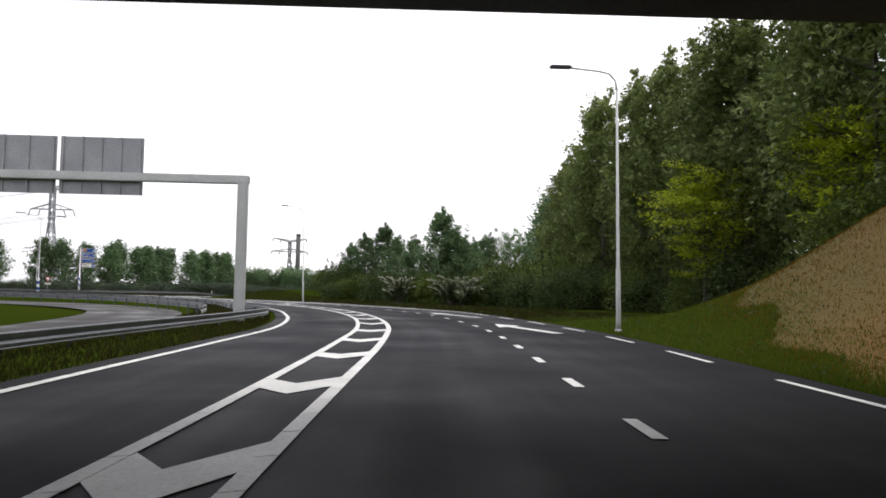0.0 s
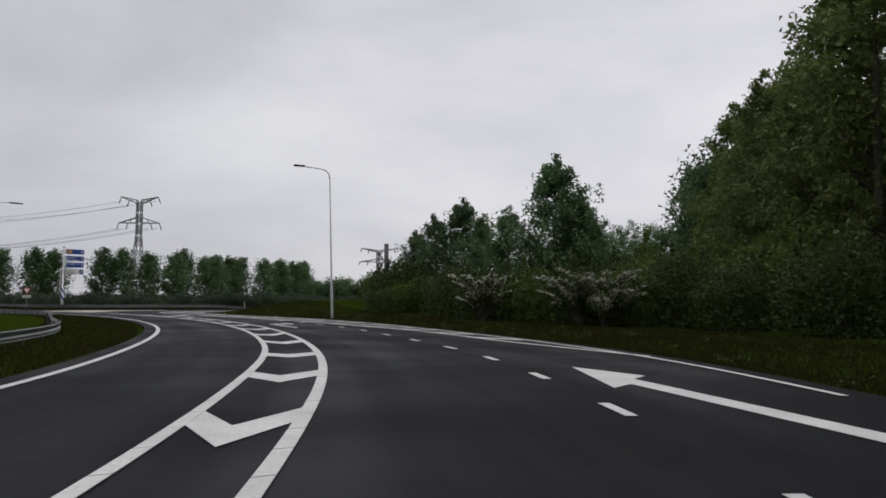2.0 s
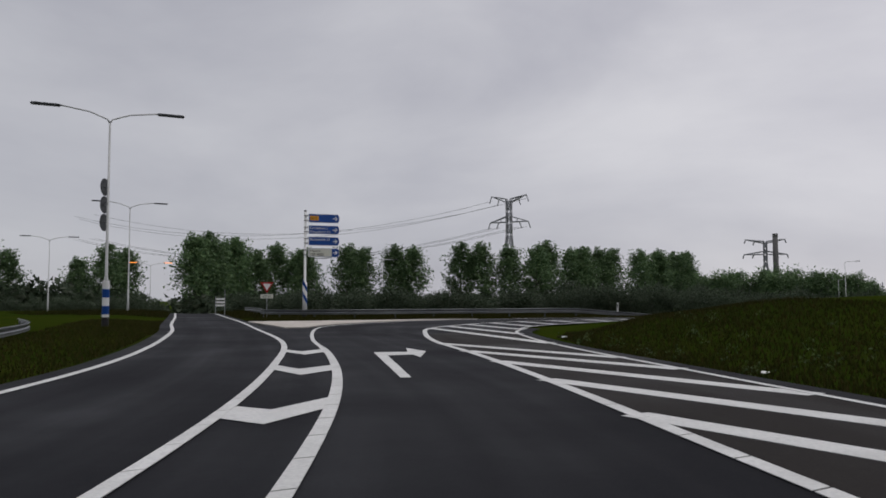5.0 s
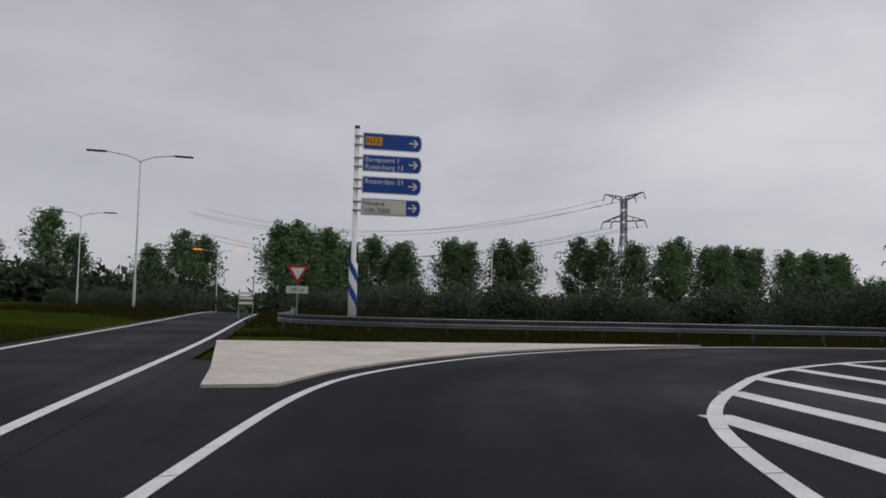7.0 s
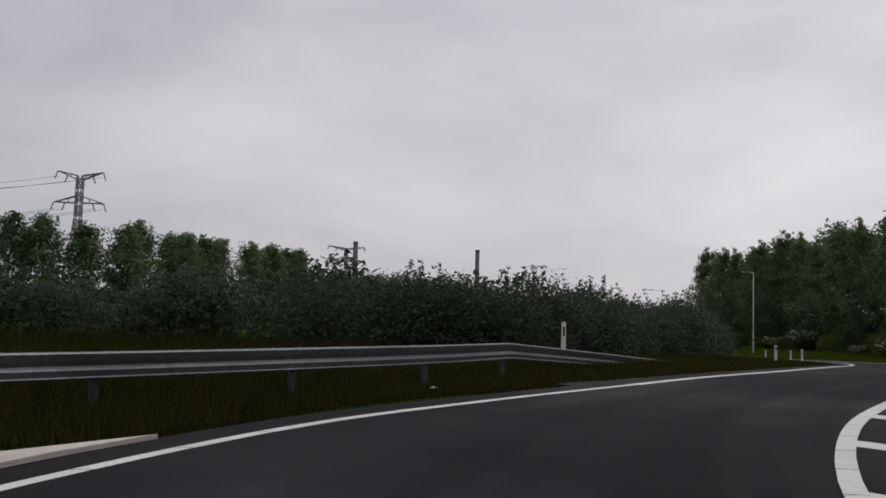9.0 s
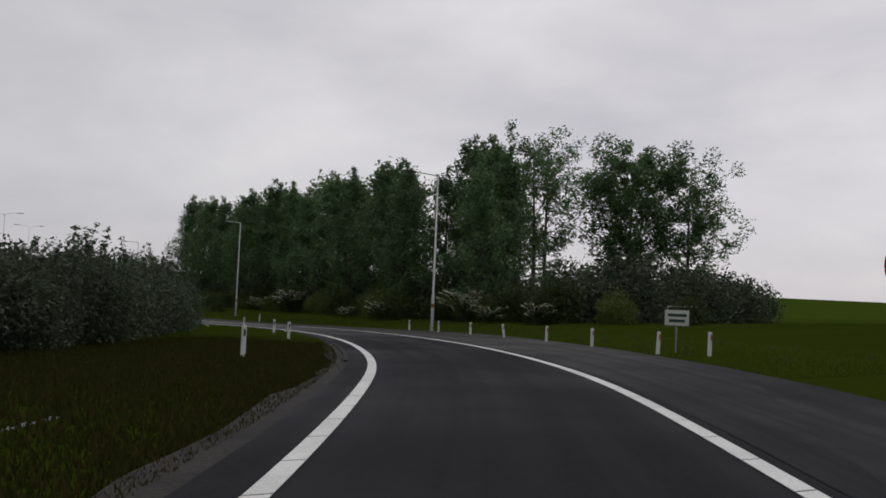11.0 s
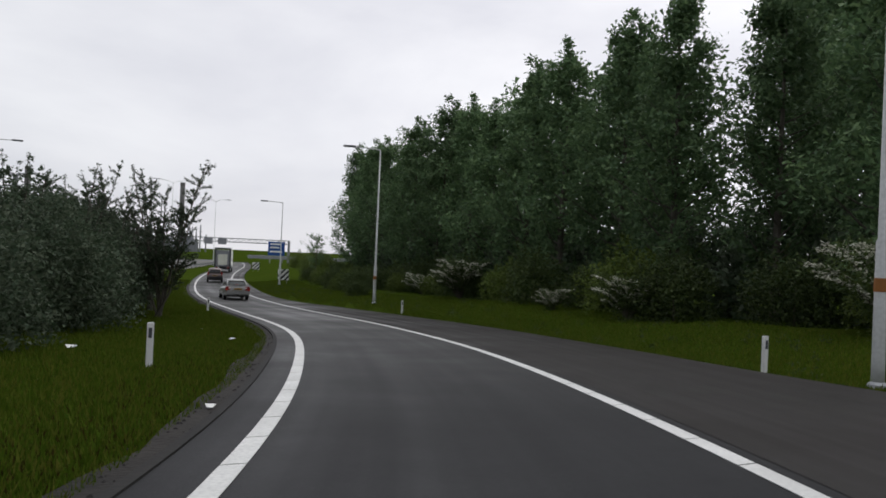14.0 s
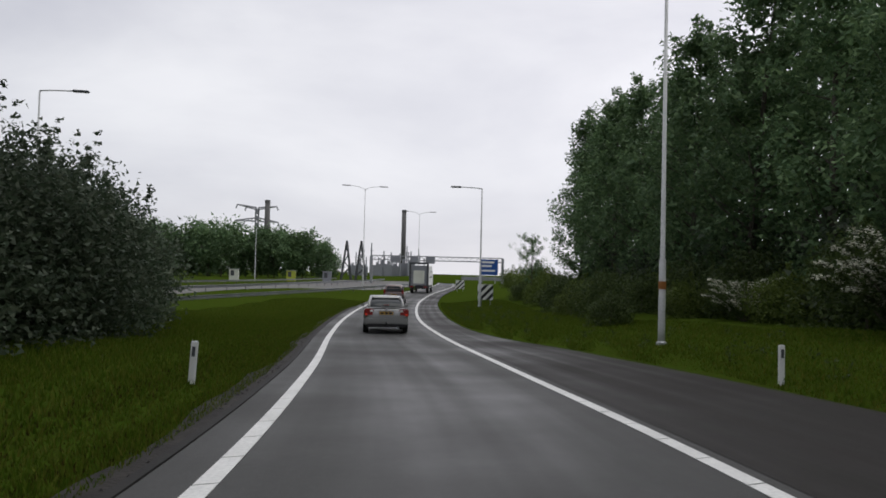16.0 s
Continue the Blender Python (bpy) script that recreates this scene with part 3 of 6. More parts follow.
stripe("edge_line", LE[LE[:, 1] > -40], 0.16, joint=1.06, label="worn white edge line on dark asphalt", kind="structure")
stripe("gore_line", CL[CL[:, 1] > -40], 0.155, joint=1.06, label="white solid line along the chevron gore", kind="structure")
stripe("gore_line", CR[(CR[:, 1] > -40) & (CR[:, 1] < 97)], 0.17, joint=1.06, label="white solid line along the lane's inner side", kind="structure")
stripe("gore_line", cut(CR, 96, 132.3), 0.13, joint=1.06, label="white solid line along the lane's inner side", kind="structure")
stripe("gore_line", cut(CR, 131, 430), 0.18, joint=1.06, label="white solid line along the lane's inner side", kind="structure")
stripe("edge_line", HI, 0.18, joint=1.06, label="white solid line along the lane's outer side", kind="structure")
stripe("edge_line", cut(RE, 45, 111.3), 0.13, z=0.020, label="white solid edge line round the grass island", kind="structure")


def polygon(name, pts, mat, z, label, category, group="", thick=0.005, kind=""):
    n = len(pts)
    verts = [(p[0], p[1], float(rise(*p)) + z) for p in pts] + [(p[0], p[1], float(rise(*p)) + z - thick) for p in pts]
    faces = [tuple(range(n))] + [(i, n + i, n + (i + 1) % n, (i + 1) % n) for i in range(n)]
    return tagged(link_mesh(name, verts, faces, mat), label, category, group, kind)


# lane dashes
DASHES = [15.2 - 3.85 * i for i in range(1, 12)] + [15.2, 18.9, 22.8, 26.7, 30.6, 34.8, 39.2, 43.8, 47.9, 51.9, 55.8, 59.6, 63.7, 67.7, 71.5, 75.4, 78.7, 82.4]
for y in DASHES:
    k = float(np.interp(y, DL[:, 1], arclen(DL)))
    stripe("lane_dash", DL, 0.15, s0=k - 0.55, s1=k + 0.55, label="short white lane dash on dark asphalt", group="lane dashes")
# broken edge line
k = float(np.interp(9.1, RE[:, 1], arclen(RE))) - 6.1 * 4
while along(RE, k + 3)[0][1] < 47:
    stripe("edge_dash", RE, 0.13, s0=k, s1=k + 3.0, label="white broken edge line on the outer lane", group="edge dashes")
    k += 6.1


def chevron(y_tip, tip):
    """One V between the two gore lines; its point is towards the traffic."""
    d = np.hypot(*(CL - tip).T).argmin()
    e = np.hypot(*(CR - tip).T).argmin()
    fwd = CR[min(e + 2, len(CR) - 1)] - CR[e - 2]
    fwd = fwd / np.linalg.norm(fwd)
    l, r = CL[d], CR[e]
    pts = [tip, r + fwd * 1.2, r + fwd * 2.3, tip + fwd * 1.12 + (l - tip) * 0.12, l + fwd * 1.95, l + fwd * 1.0]
    return polygon("gore_chevron", [tuple(p) for p in pts], M_PAINT, 0.013, "white painted chevron between two lane lines", "road marking", "gore chevrons")


TIP = 0.5 * (resampled(cut(CL, -70, 98), count=400) + resampled(cut(CR, -70, 99.3), count=400))
for y in [4.5 - 5.26 * i for i in range(1, 12)] + [4.5, 9.7, 14.8, 19.7, 24.8, 30.2, 35.6, 41.0, 46.3, 51.5, 56.7, 62.0, 67.1, 72.1, 76.8, 81.5, 86.0, 90.2, 94.0]:
    p, _ = along(TIP, float(np.interp(y, TIP[:, 1], arclen(TIP))))
    chevron(p[1], p)


def hatch(i, p, q, w):
    """A slanting hatch bar from the inner line to the outer edge."""
    d = (q - p) / np.linalg.norm(q - p)
    n = np.array([d[1], -d[0]])
    pts = [p - n * w / 2, q - n * w / 2, q + n * w / 2, p + n * w / 2]
    return polygon("hatch_bar", [tuple(v) for v in pts], M_PAINT, 0.013, "broad white hatch bar on dark asphalt", "road marking", "hatch bars")


def meet(p, d, line):
    """Where the way d from p first crosses a line."""
    rel = line - p
    side = d[0] * rel[:, 1] - d[1] * rel[:, 0]
    ahead = rel @ d
    hits = [i for i in range(len(line) - 1) if side[i] * side[i + 1] <= 0 and ahead[i] > 0.3]
    if not hits:
        return None
    i = min(hits, key=lambda j: ahead[j])
    f = side[i] / (side[i] - side[i + 1] + 1e-12)
    return line[i] + f * (line[i + 1] - line[i])


NOSE = curve([(-29.5, 110.4), (-30.3, 113.2), (-30.4, 117.0), (-29.8, 121.5), (-29.2, 126.0), (-28.8, 129.2), (-28.2, 131.2)], 0.5)
stripe("edge_line", NOSE, 0.13, z=0.020, label="white solid edge line round the grass island", kind="structure")
EDGE = np.vstack([cut(RE, 50, 110), NOSE[2:]])
start = float(np.interp(77.5, cut(HI, 50, 112)[:, 1], arclen(cut(HI, 50, 112))))
last = float(np.interp(129.9, HI[:, 1], arclen(HI))) - start
GAPS = [-17.6, -13.2, -8.9, -4.5, 0.1, 4.9, 9.4, 13.8, 17.6, 21.3, 24.6, 27.9] + [last - 2.75 * i for i in range(9)]
for i, gap in enumerate(GAPS):
    p, d = along(HI, start + gap)
    a = radians(25)
    back = -d * math.cos(a) + np.array([d[1], -d[0]]) * math.sin(a)
    if i > 11:
        back = np.array([0.74, -0.67])
    q = meet(p, back, EDGE)
    if q is not None and np.linalg.norm(q - p) < 16:
        hatch(i, p, q, 0.42)


def arrow(name, foot, fwd, outline, label):
    """A painted arrow; its outline is given as (ahead, right) from its foot."""
    f = np.array(fwd) / np.linalg.norm(fwd)
    r = np.array([f[1], -f[0]])
    pts = [tuple(np.array(foot) + u * f + v * r) for u, v in outline]
    return polygon(name, pts, M_PAINT, 0.014, label, "road marking", "painted arrows")


TURN = [(0, -0.09), (6.2, -0.15), (6.2, 0.68), (7.7, 0.8), (6.35, 1.15), (4.4, 0.78), (5.3, 0.71), (5.1, 0.1), (0, 0.09)]
arrow("turn_arrow", (-9.27, 70.1), (-0.455, 0.89), TURN, "white bent turn arrow painted on asphalt")
arrow("turn_arrow", (-22.2, 90.7), (-0.64, 0.77), TURN, "white bent turn arrow painted on asphalt")
MERGE = [(0, -0.2), (4.6, -0.25), (4.2, -0.75), (7.2, 0.0), (5.6, 0.6), (5.2, 0.15), (0, 0.2)]
arrow("merge_arrow", (5.14, 25.8), (-1.3, 7.0), MERGE, "long white merge arrow painted on asphalt")
arrow("merge_arrow", (3.95, 41.5), (-2.4, 8.3), [(u * 1.2, v) for u, v in MERGE], "long white merge arrow painted on asphalt")

# traffic island of pale concrete
isl = [(-39.5, 106.6), (-41.6, 108.2), (-48.3, 113.0), (-46.0, 115.6), (-43.3, 119.2), (-40.9, 122.2), (-39.1, 124.3)]
inner = offset(cut(CR, 106.5, 123.5), -0.55)[::-1]
M_JOINT = two_scale("sandy_joint", (0.50, 0.465, 0.41), (0.43, 0.40, 0.355), (0.33, 0.30, 0.27), coarse=0.6, fine=14, rough=0.9)
ISLE = isl + [tuple(p) for p in inner[::2]]
island = polygon("traffic_island", ISLE, M_JOINT, 0.03, "pale concrete traffic island laid in slabs with dark joints", "traffic island", thick=0.04)


def clipped(pts, nrm, c):
    """The part of a convex or mild polygon where nrm . p <= c."""
    out = []
    for a, b in zip(pts, pts[1:] + pts[:1]):
        da, db = a[0] * nrm[0] + a[1] * nrm[1] - c, b[0] * nrm[0] + b[1] * nrm[1] - c
        if da <= 0:
            out.append(a)
        if da * db < 0:
            f = da / (da - db)
            out.append((a[0] + f * (b[0] - a[0]), a[1] + f * (b[1] - a[1])))
    return out


slab = polygon("slab", ISLE, M_CONCRETE, 0.05, "", "", thick=0.018)
slab.parent = island
for key in ("label", "category", "kind", "group"):
    if key in slab:
        del slab[key]

# bare earth along the slip road's inner edge
worn = cut(CR, 130, 250)
ragged = np.array([0.07 * math.sin(1.3 * k) + 0.08 * math.sin(0.47 * k + 1) + 0.05 * math.sin(2.9 * k) for k in range(len(worn))])
outer = worn + (offset(worn, -1.0) - worn) * (1.0 + ragged)[:, None]
dirt = ribbon("ground_dirt", outer, offset(worn, -0.5), M_DIRT, z=-0.012, thick=0.05)
tagged(dirt, "crumbled dark asphalt and earth at the road edge", "ground", kind="structure")
kerb = ribbon("kerb_edge", offset(cut(CR, 148, 250), -0.62), offset(cut(CR, 148, 250), -0.52), M_DARKEDGE, z=0.025, thick=0.08)
tagged(kerb, "dark worn asphalt edge beside the earth strip", "kerb", kind="structure")

# ---- trees ----


def leaf_cloud(name, centres, spreads, per, size, mat, parent, rng, up=0.3):
    """Leaves scattered in clumps: one small blade each, in one mesh."""
    c = np.repeat(centres, per, axis=0)
    s = np.repeat(spreads, per, axis=0)
    n = len(c)
    pos = c + np.clip(rng.normal(0, 1, (n, 3)), -1.5, 1.5) * s
    nor = rng.normal(0, 1, (n, 3))
    nor[:, 2] = np.abs(nor[:, 2]) + up
    nor /= np.linalg.norm(nor, axis=1)[:, None]
    a = np.cross(nor, rng.normal(0, 1, (n, 3)))
    a /= np.linalg.norm(a, axis=1)[:, None] + 1e-9
    b = np.cross(nor, a)
    w = size * rng.uniform(0.6, 1.4, (n, 1))
    v = np.empty((n, 3, 3))
    v[:, 0], v[:, 1], v[:, 2] = pos - a * w * 1.1, pos + a * w * 0.7 - b * w * 0.6, pos + a * w * 0.9 + b * w * 0.6
    me = bpy.data.meshes.new(name)
    me.vertices.add(3 * n)
    me.vertices.foreach_set("co", v.ravel())
    me.loops.add(3 * n)
    me.loops.foreach_set("vertex_index", np.arange(3 * n))
    me.polygons.add(n)
    me.polygons.foreach_set("loop_start", np.arange(0, 3 * n, 3))
    me.update(calc_edges=True)
    me.materials.append(mat)
    ob = new(name, me)
    ob.parent = parent
    return ob


def tree(name, label, height, radius, seed, leaves, size, mat, group="", bare=0.14, pointed=0.6, limbs=34, category="tree", stems=1, spread=0.42, bark=None, flat=1.05, up=0.3):
    """Trunk, limbs and a crown of leaf clumps along the limbs."""
    rng = np.random.default_rng(seed)
    top = thing(name, Matrix.Identity(4), label, category, group)
    bm = bmesh.new()
    clumps, spreads = [], []
    for s in range(stems):
        lean = rng.normal(0, 0.05 if stems == 1 else 0.3, 2) * height * 0.5
        foot = rng.normal(0, 0.0 if stems == 1 else radius * 0.3, 2)
        hs = height * (1.0 if s == 0 else rng.uniform(0.6, 0.95))

        def axis(u):
            return Vector((foot[0] + lean[0] * u ** 1.5, foot[1] + lean[1] * u ** 1.5, hs * u))
        r0 = 0.012 * hs + 0.03
        tube(bm, [axis(u) for u in (0, 0.03, 0.2, 0.45, 0.7, 0.97)], [r0 * 1.4, r0, r0 * 0.85, r0 * 0.6, r0 * 0.35, 0.02], 7)
        for k in range(max(4, limbs // stems)):
            u = bare + (0.97 - bare) * ((k + rng.uniform(0, 1)) / max(4, limbs // stems))
            w = (u - bare) / (1 - bare)
            env = radius * (min(1, 0.45 + 2.4 * w) * (1 - max(0, w - 0.35) / 0.65 * pointed) ** 0.8) * rng.uniform(0.65, 1.15)
            az = k * 2.4 + rng.normal(0, 0.4)
            rise_ = env * rng.uniform(0.5, 1.1)
            a = axis(u * 0.93)
            e = a + Vector((math.cos(az) * env, math.sin(az) * env, rise_))
            m = a.lerp(e, 0.5) + Vector((0, 0, -0.08 * env))
            tube(bm, [a, m, e], [r0 * 0.32 * (1.15 - u), r0 * 0.2 * (1.15 - u), 0.012], 4, cap=False)
            for f in (0.45, 0.7, 0.9, 1.08):
                q = a.lerp(e, f)
                clumps.append((q.x + rng.normal(0, 0.14 * env), q.y + rng.normal(0, 0.14 * env), q.z + rng.normal(0, 0.1 * env)))
                sp = spread * (0.55 + 0.45 * f) * rng.uniform(0.6, 1.2) * (0.55 + env / radius * 0.6)
                spreads.append((sp, sp, sp * flat))
        tp = axis(1.0 if pointed > 0.5 else 0.93)
        for f in range(5):
            clumps.append((tp.x + rng.normal(0, 0.25), tp.y + rng.normal(0, 0.25), tp.z - 0.05 * height * f * 0.6))
            spreads.append((spread * 0.45,) * 3)
    clumps, spreads = np.array(clumps), np.array(spreads)
    squash = height / float((clumps[:, 2] + 1.2 * spreads[:, 2]).max())
    clumps[:, 2] *= squash
    clumps[:, 2] = np.maximum(clumps[:, 2], 0.8 * spreads[:, 2])
    for v in bm.verts:
        v.co.z *= squash
    bmesh.ops.recalc_face_normals(bm, faces=bm.faces)
    part("trunk", bm, bark or M_BARK, top, smooth=True)
    per = max(1, leaves // len(clumps))
    leaf_cloud("crown", clumps, spreads, per, size, mat, top, rng, up)
    return top


def bush(name, label, height, radius, seed, leaves, size, mat, group="", category="bush", lumps=13, shoots=0):
    """Lumpy foliage over a dense core, on a few short stems."""
    rng = np.random.default_rng(seed)
    top = thing(name, Matrix.Identity(4), label, category, group)
    balls = []
    for k in range(lumps):
        a, r = k * 2.4 + rng.normal(0, 0.3), radius * math.sqrt((k + 0.3) / lumps) * 0.72
        rb = radius * rng.uniform(0.32, 0.5)
        zmax = height * (1.0 - 0.55 * (r / radius) ** 2) - rb
        balls.append((r * math.cos(a), r * math.sin(a), max(rb * 0.55, zmax * rng.uniform(0.72, 1.0)), rb))
        if k % 2:
            balls.append((1.1 * r * math.cos(a + 0.5), 1.1 * r * math.sin(a + 0.5), rb * 0.6, rb))
    balls = np.array(balls)
    bm = bmesh.new()
    tube(bm, [(0, 0, -0.1), (0.05, 0.03, 0.3 * height), (0.1, 0.0, 0.7 * height)], [0.06, 0.04, 0.015], 6)
    tips = []
    for k in range(shoots):
        b = balls[int(rng.integers(len(balls)))]
        p = Vector(b[:3])
        e = p + Vector((rng.normal(0, 0.25), rng.normal(0, 0.25), b[3] + rng.uniform(0.2, 0.7)))
        tips += [p.lerp(e, f) for f in (0.75, 0.88, 1.0)]
    part("stem", bm, M_BARK, top)
    pick = rng.integers(0, len(balls), leaves)
    way = rng.normal(0, 1, (leaves, 3))
    way /= np.linalg.norm(way, axis=1)[:, None]
    pos = balls[pick, :3] + way * (balls[pick, 3] * np.clip(rng.normal(0.84, 0.17, leaves), 0.35, 1.2))[:, None]
    pos[:, 2] = np.maximum(pos[:, 2], 0.03)
    pos = pos[pos[:, 2] < height * 1.05]
    if tips:
        pos = np.vstack([pos, np.repeat(np.array(tips), 9, axis=0)])
    leaf_cloud("crown", pos, np.full((len(pos), 3), 0.045), 1, size, mat, top, rng)
    return top


def open_ground(x, y, room):
    return float(clear(np.array([x]), np.array([y]))[0]) > room


def plant(models, x, y, rng, scale=(0.85, 1.15), sink=0.1, zs=(0.94, 1.03), first=set(), turn={}):
    """A tree of one of the models, turned and sized by chance."""
    m = models[turn.get(id(models), 0) % len(models)]
    turn[id(models)] = turn.get(id(models), 0) + 1
    k = rng.uniform(*scale)
    mat = Matrix.Translation((x, y, gz(x, y) - sink)) @ Matrix.Rotation(rng.uniform(0, 6.28), 4, "Z")
    if m.name in first:
        ob = copy_thing(m, mat)
    else:
        first.add(m.name)
        ob = m
        ob.matrix_world = mat
    ob.scale = (k, k, k * rng.uniform(*zs))
    return ob


rng = np.random.default_rng(5)
POPLARS = [tree("poplar_tree", "tall dark green poplar in a dense wood edge", 17.0, 2.9, s, 12800, 0.14, M_LEAF, "wood edge poplars", limbs=54, spread=0.46, bare=0.05, pointed=0.8) for s in (1, 2, 3)]
EXIT_WOOD = [tree("poplar_tree", "tall olive-green poplar at the wood's edge", 17.0, 3.0, s, 12800, 0.14, M_LEAF_OLIVE, "wood edge poplars", limbs=50, spread=0.40, bare=0.05, pointed=0.75) for s in (14, 15, 16)]
CONE = [tree("young_poplar", "young cone-shaped poplar above the bushes", 9.0, 2.2, s, 13000, 0.10, M_LEAF, "young poplars", limbs=44, spread=0.34, bare=0.04, pointed=0.93) for s in (18, 19, 20)]
BACK = [tree("poplar_tree", "dark green poplar deeper in the wood", 17.5, 3.3, s, 4200, 0.30, M_LEAF, "wood edge poplars", limbs=40, spread=0.8, bare=0.08, pointed=0.45) for s in (6, 7)]
THIN = [tree("poplar_tree", "tall poplar with sky showing through its crown", 15.5, 3.3, s, 7200, 0.115, M_LEAF, "wood edge poplars", limbs=30, spread=0.36, bare=0.3, pointed=0.4) for s in (11, 12)]
FAR = [tree("roadside_tree", "dark oval-crowned tree in a distant row", 21, 4.3, s, 6000, 0.34, M_LEAF, "distant tree row", limbs=46, bare=0.18, pointed=0.74, spread=0.95) for s in (21, 22, 23)]
BROAD = [tree("poplar_tree", "broad-crowned dark poplar at the wood's corner", 16.0, 4.4, s, n, 0.14, M_LEAF, "wood edge poplars", limbs=52, spread=0.46, bare=0.2, pointed=0.35) for s, n in ((13, 26000), (17, 13500))]
MOUND = [tree("broadleaf_tree", "dense round-topped green tree on the motorway verge", 13.5, 4.2, s, 2800, 0.38, M_LEAF, "motorway verge trees", limbs=46, bare=0.05, pointed=0.35, spread=0.9) for s in (25, 26)]
BUSHES = [bush("bush", "dense green bush on the verge", 4.0, 2.5, s, 5400, 0.095, M_LEAF_MID if s == 33 else M_LEAF_BUSH, "verge bushes", shoots=14) for s in (31, 32, 33)]
GREY = [bush("bush", "dense grey-green hedge bush", 3.0, 2.0, s, 8200, 0.058, M_LEAF_GREY, "hedge bushes", shoots=12) for s in (41, 42, 43)]
TALL_HEDGE = [bush("bush", "tall dense grey-green hedge bush", 4.6, 3.0, s, 25000, 0.062, M_LEAF_GREY, "hedge bushes", lumps=20, shoots=34) for s in (48, 49)]
LOW = [bush("bush", "dark hedge bush further back", 3.2, 2.5, s, 3600, 0.10, M_LEAF_GREY, "hedge bushes") for s in (44, 45)]
FARLOW = [bush("bush", "distant dark roadside bush", 3.4, 3.2, s, 700, 0.3, M_LEAF_GREY, "distant bushes", lumps=8) for s in (46, 47)]
MAPLE = tree("maple_tree", "yellow-green young maple in front of the wood", 9.3, 2.7, 51, 11000, 0.10, M_LEAF_BRIGHT, bare=0.25, pointed=0.45, limbs=40, spread=0.62, flat=0.22, up=1.6)


def flowering_shrub(name, label, height, seed, sprays=26):
    """Arching branches over a leafy mound, each hung with flat pale sprays of blossom."""
    rng = np.random.default_rng(seed)
    top = thing(name, Matrix.Identity(4), label, "bush", "flowering shrubs")
    bm, leaves, heads = bmesh.new(), [], []
    for k in range(sprays):
        a = k * 2.4 + rng.normal(0, 0.3)
        out, h = height * rng.uniform(0.3, 0.85), height * rng.uniform(0.45, 1.0)
        path = [Vector((math.cos(a) * out * u, math.sin(a) * out * u, h * (1.9 * u - 0.95 * u * u))) + Vector(rng.normal(0, 0.03, 3)) for u in (0, 0.2, 0.4, 0.6, 0.8, 1.0)]
        tube(bm, path, [0.03, 0.026, 0.02, 0.016, 0.011, 0.006], 4, cap=False)
        for i in range(26):
            u = rng.uniform(0.25, 1.0) * 4.99
            leaves.append(path[int(u)].lerp(path[int(u) + 1], u - int(u)) + Vector(rng.normal(0, 0.12, 3)) - Vector((0, 0, 0.05)))
        side = Vector((-math.sin(a), math.cos(a), 0))
        for u in np.linspace(0.42, 1.0, 9):
            f = u * 4.99
            p = path[int(f)].lerp(path[int(f) + 1], f - int(f))
            for sgn in (-1, 1):
                reach = rng.uniform(0.08, 0.32)
                heads += [p + side * sgn * reach * w + Vector((0, 0, 0.05 - 0.06 * w)) for w in (0.4, 0.7, 1.0)]
    part("stem", bm, M_BARK, top)
    leaf_cloud("crown", np.array([tuple(v) for v in leaves]), np.full((len(leaves), 3), 0.10), 9, 0.06, M_LEAF_BUSH, top, rng)
    leaf_cloud("blossom", np.array([tuple(v) for v in heads]), np.full((len(heads), 3), 0.035), 5, 0.044, M_BLOSSOM, top, rng, up=2.5)
    return top


BLOOM = [flowering_shrub("flowering_shrub", "leafy shrub with arching sprays of pale blossom", 2.6, s) for s in (61, 62)]


def thorn_bush(name, label, height, seed, stems=9):
    """Bare rising stems with short side shoots, each set close with small leaves."""
    rng = np.random.default_rng(seed)
    top = thing(name, Matrix.Identity(4), label, "bush", "thorn bushes")
    bm, pts = bmesh.new(), []
    for k in range(stems):
        a = k * 2.4 + rng.normal(0, 0.3)
        out, h = rng.uniform(0.25, 1.0) * height * 0.36, height * rng.uniform(0.62, 1.0)
        path = [Vector((math.cos(a) * out * u ** 1.3, math.sin(a) * out * u ** 1.3, h * u)) + Vector(rng.normal(0, 0.05, 3)) for u in (0, 0.2, 0.4, 0.6, 0.8, 1.0)]
        tube(bm, path, [0.05, 0.042, 0.034, 0.026, 0.016, 0.008], 5)
        for i in range(26):
            u = rng.uniform(0.22, 0.98)
            f = u * 5
            p = path[int(f)].lerp(path[min(int(f) + 1, 5)], f - int(f))
            b = rng.uniform(0, 6.28)
            ln = rng.uniform(0.25, 0.85) * (1.25 - 0.75 * u)
            e = p + Vector((math.cos(b) * ln, math.sin(b) * ln, ln * rng.uniform(0.2, 0.9)))
            tube(bm, [p, p.lerp(e, 0.5) - Vector((0, 0, 0.05 * ln)), e], [0.014, 0.010, 0.006], 4, cap=False)
            pts += [p.lerp(e, w) for w in np.linspace(0.2, 1.0, max(3, int(ln / 0.07)))]
        pts += [path[4].lerp(path[5], w) for w in np.linspace(0, 1.03, 9)]
    part("stem", bm, M_BARK, top)
    leaf_cloud("crown", np.array(pts), np.full((len(pts), 3), 0.032), 8, 0.04, M_LEAF_GREY, top, rng)
    return top


SHRUB = thorn_bush("thorn_bush", "tall open thorn bush with knobbly shoots above the hedge", 6.0, 71)


def front(y):
    """Plan line of the wood edge beside the exit road."""
    return float(np.interp(y, [20, 45, 60, 75, 106, 131, 150], [21.2, 22.0, 19.6, 16.9, 19.4, 23.5, 27]))


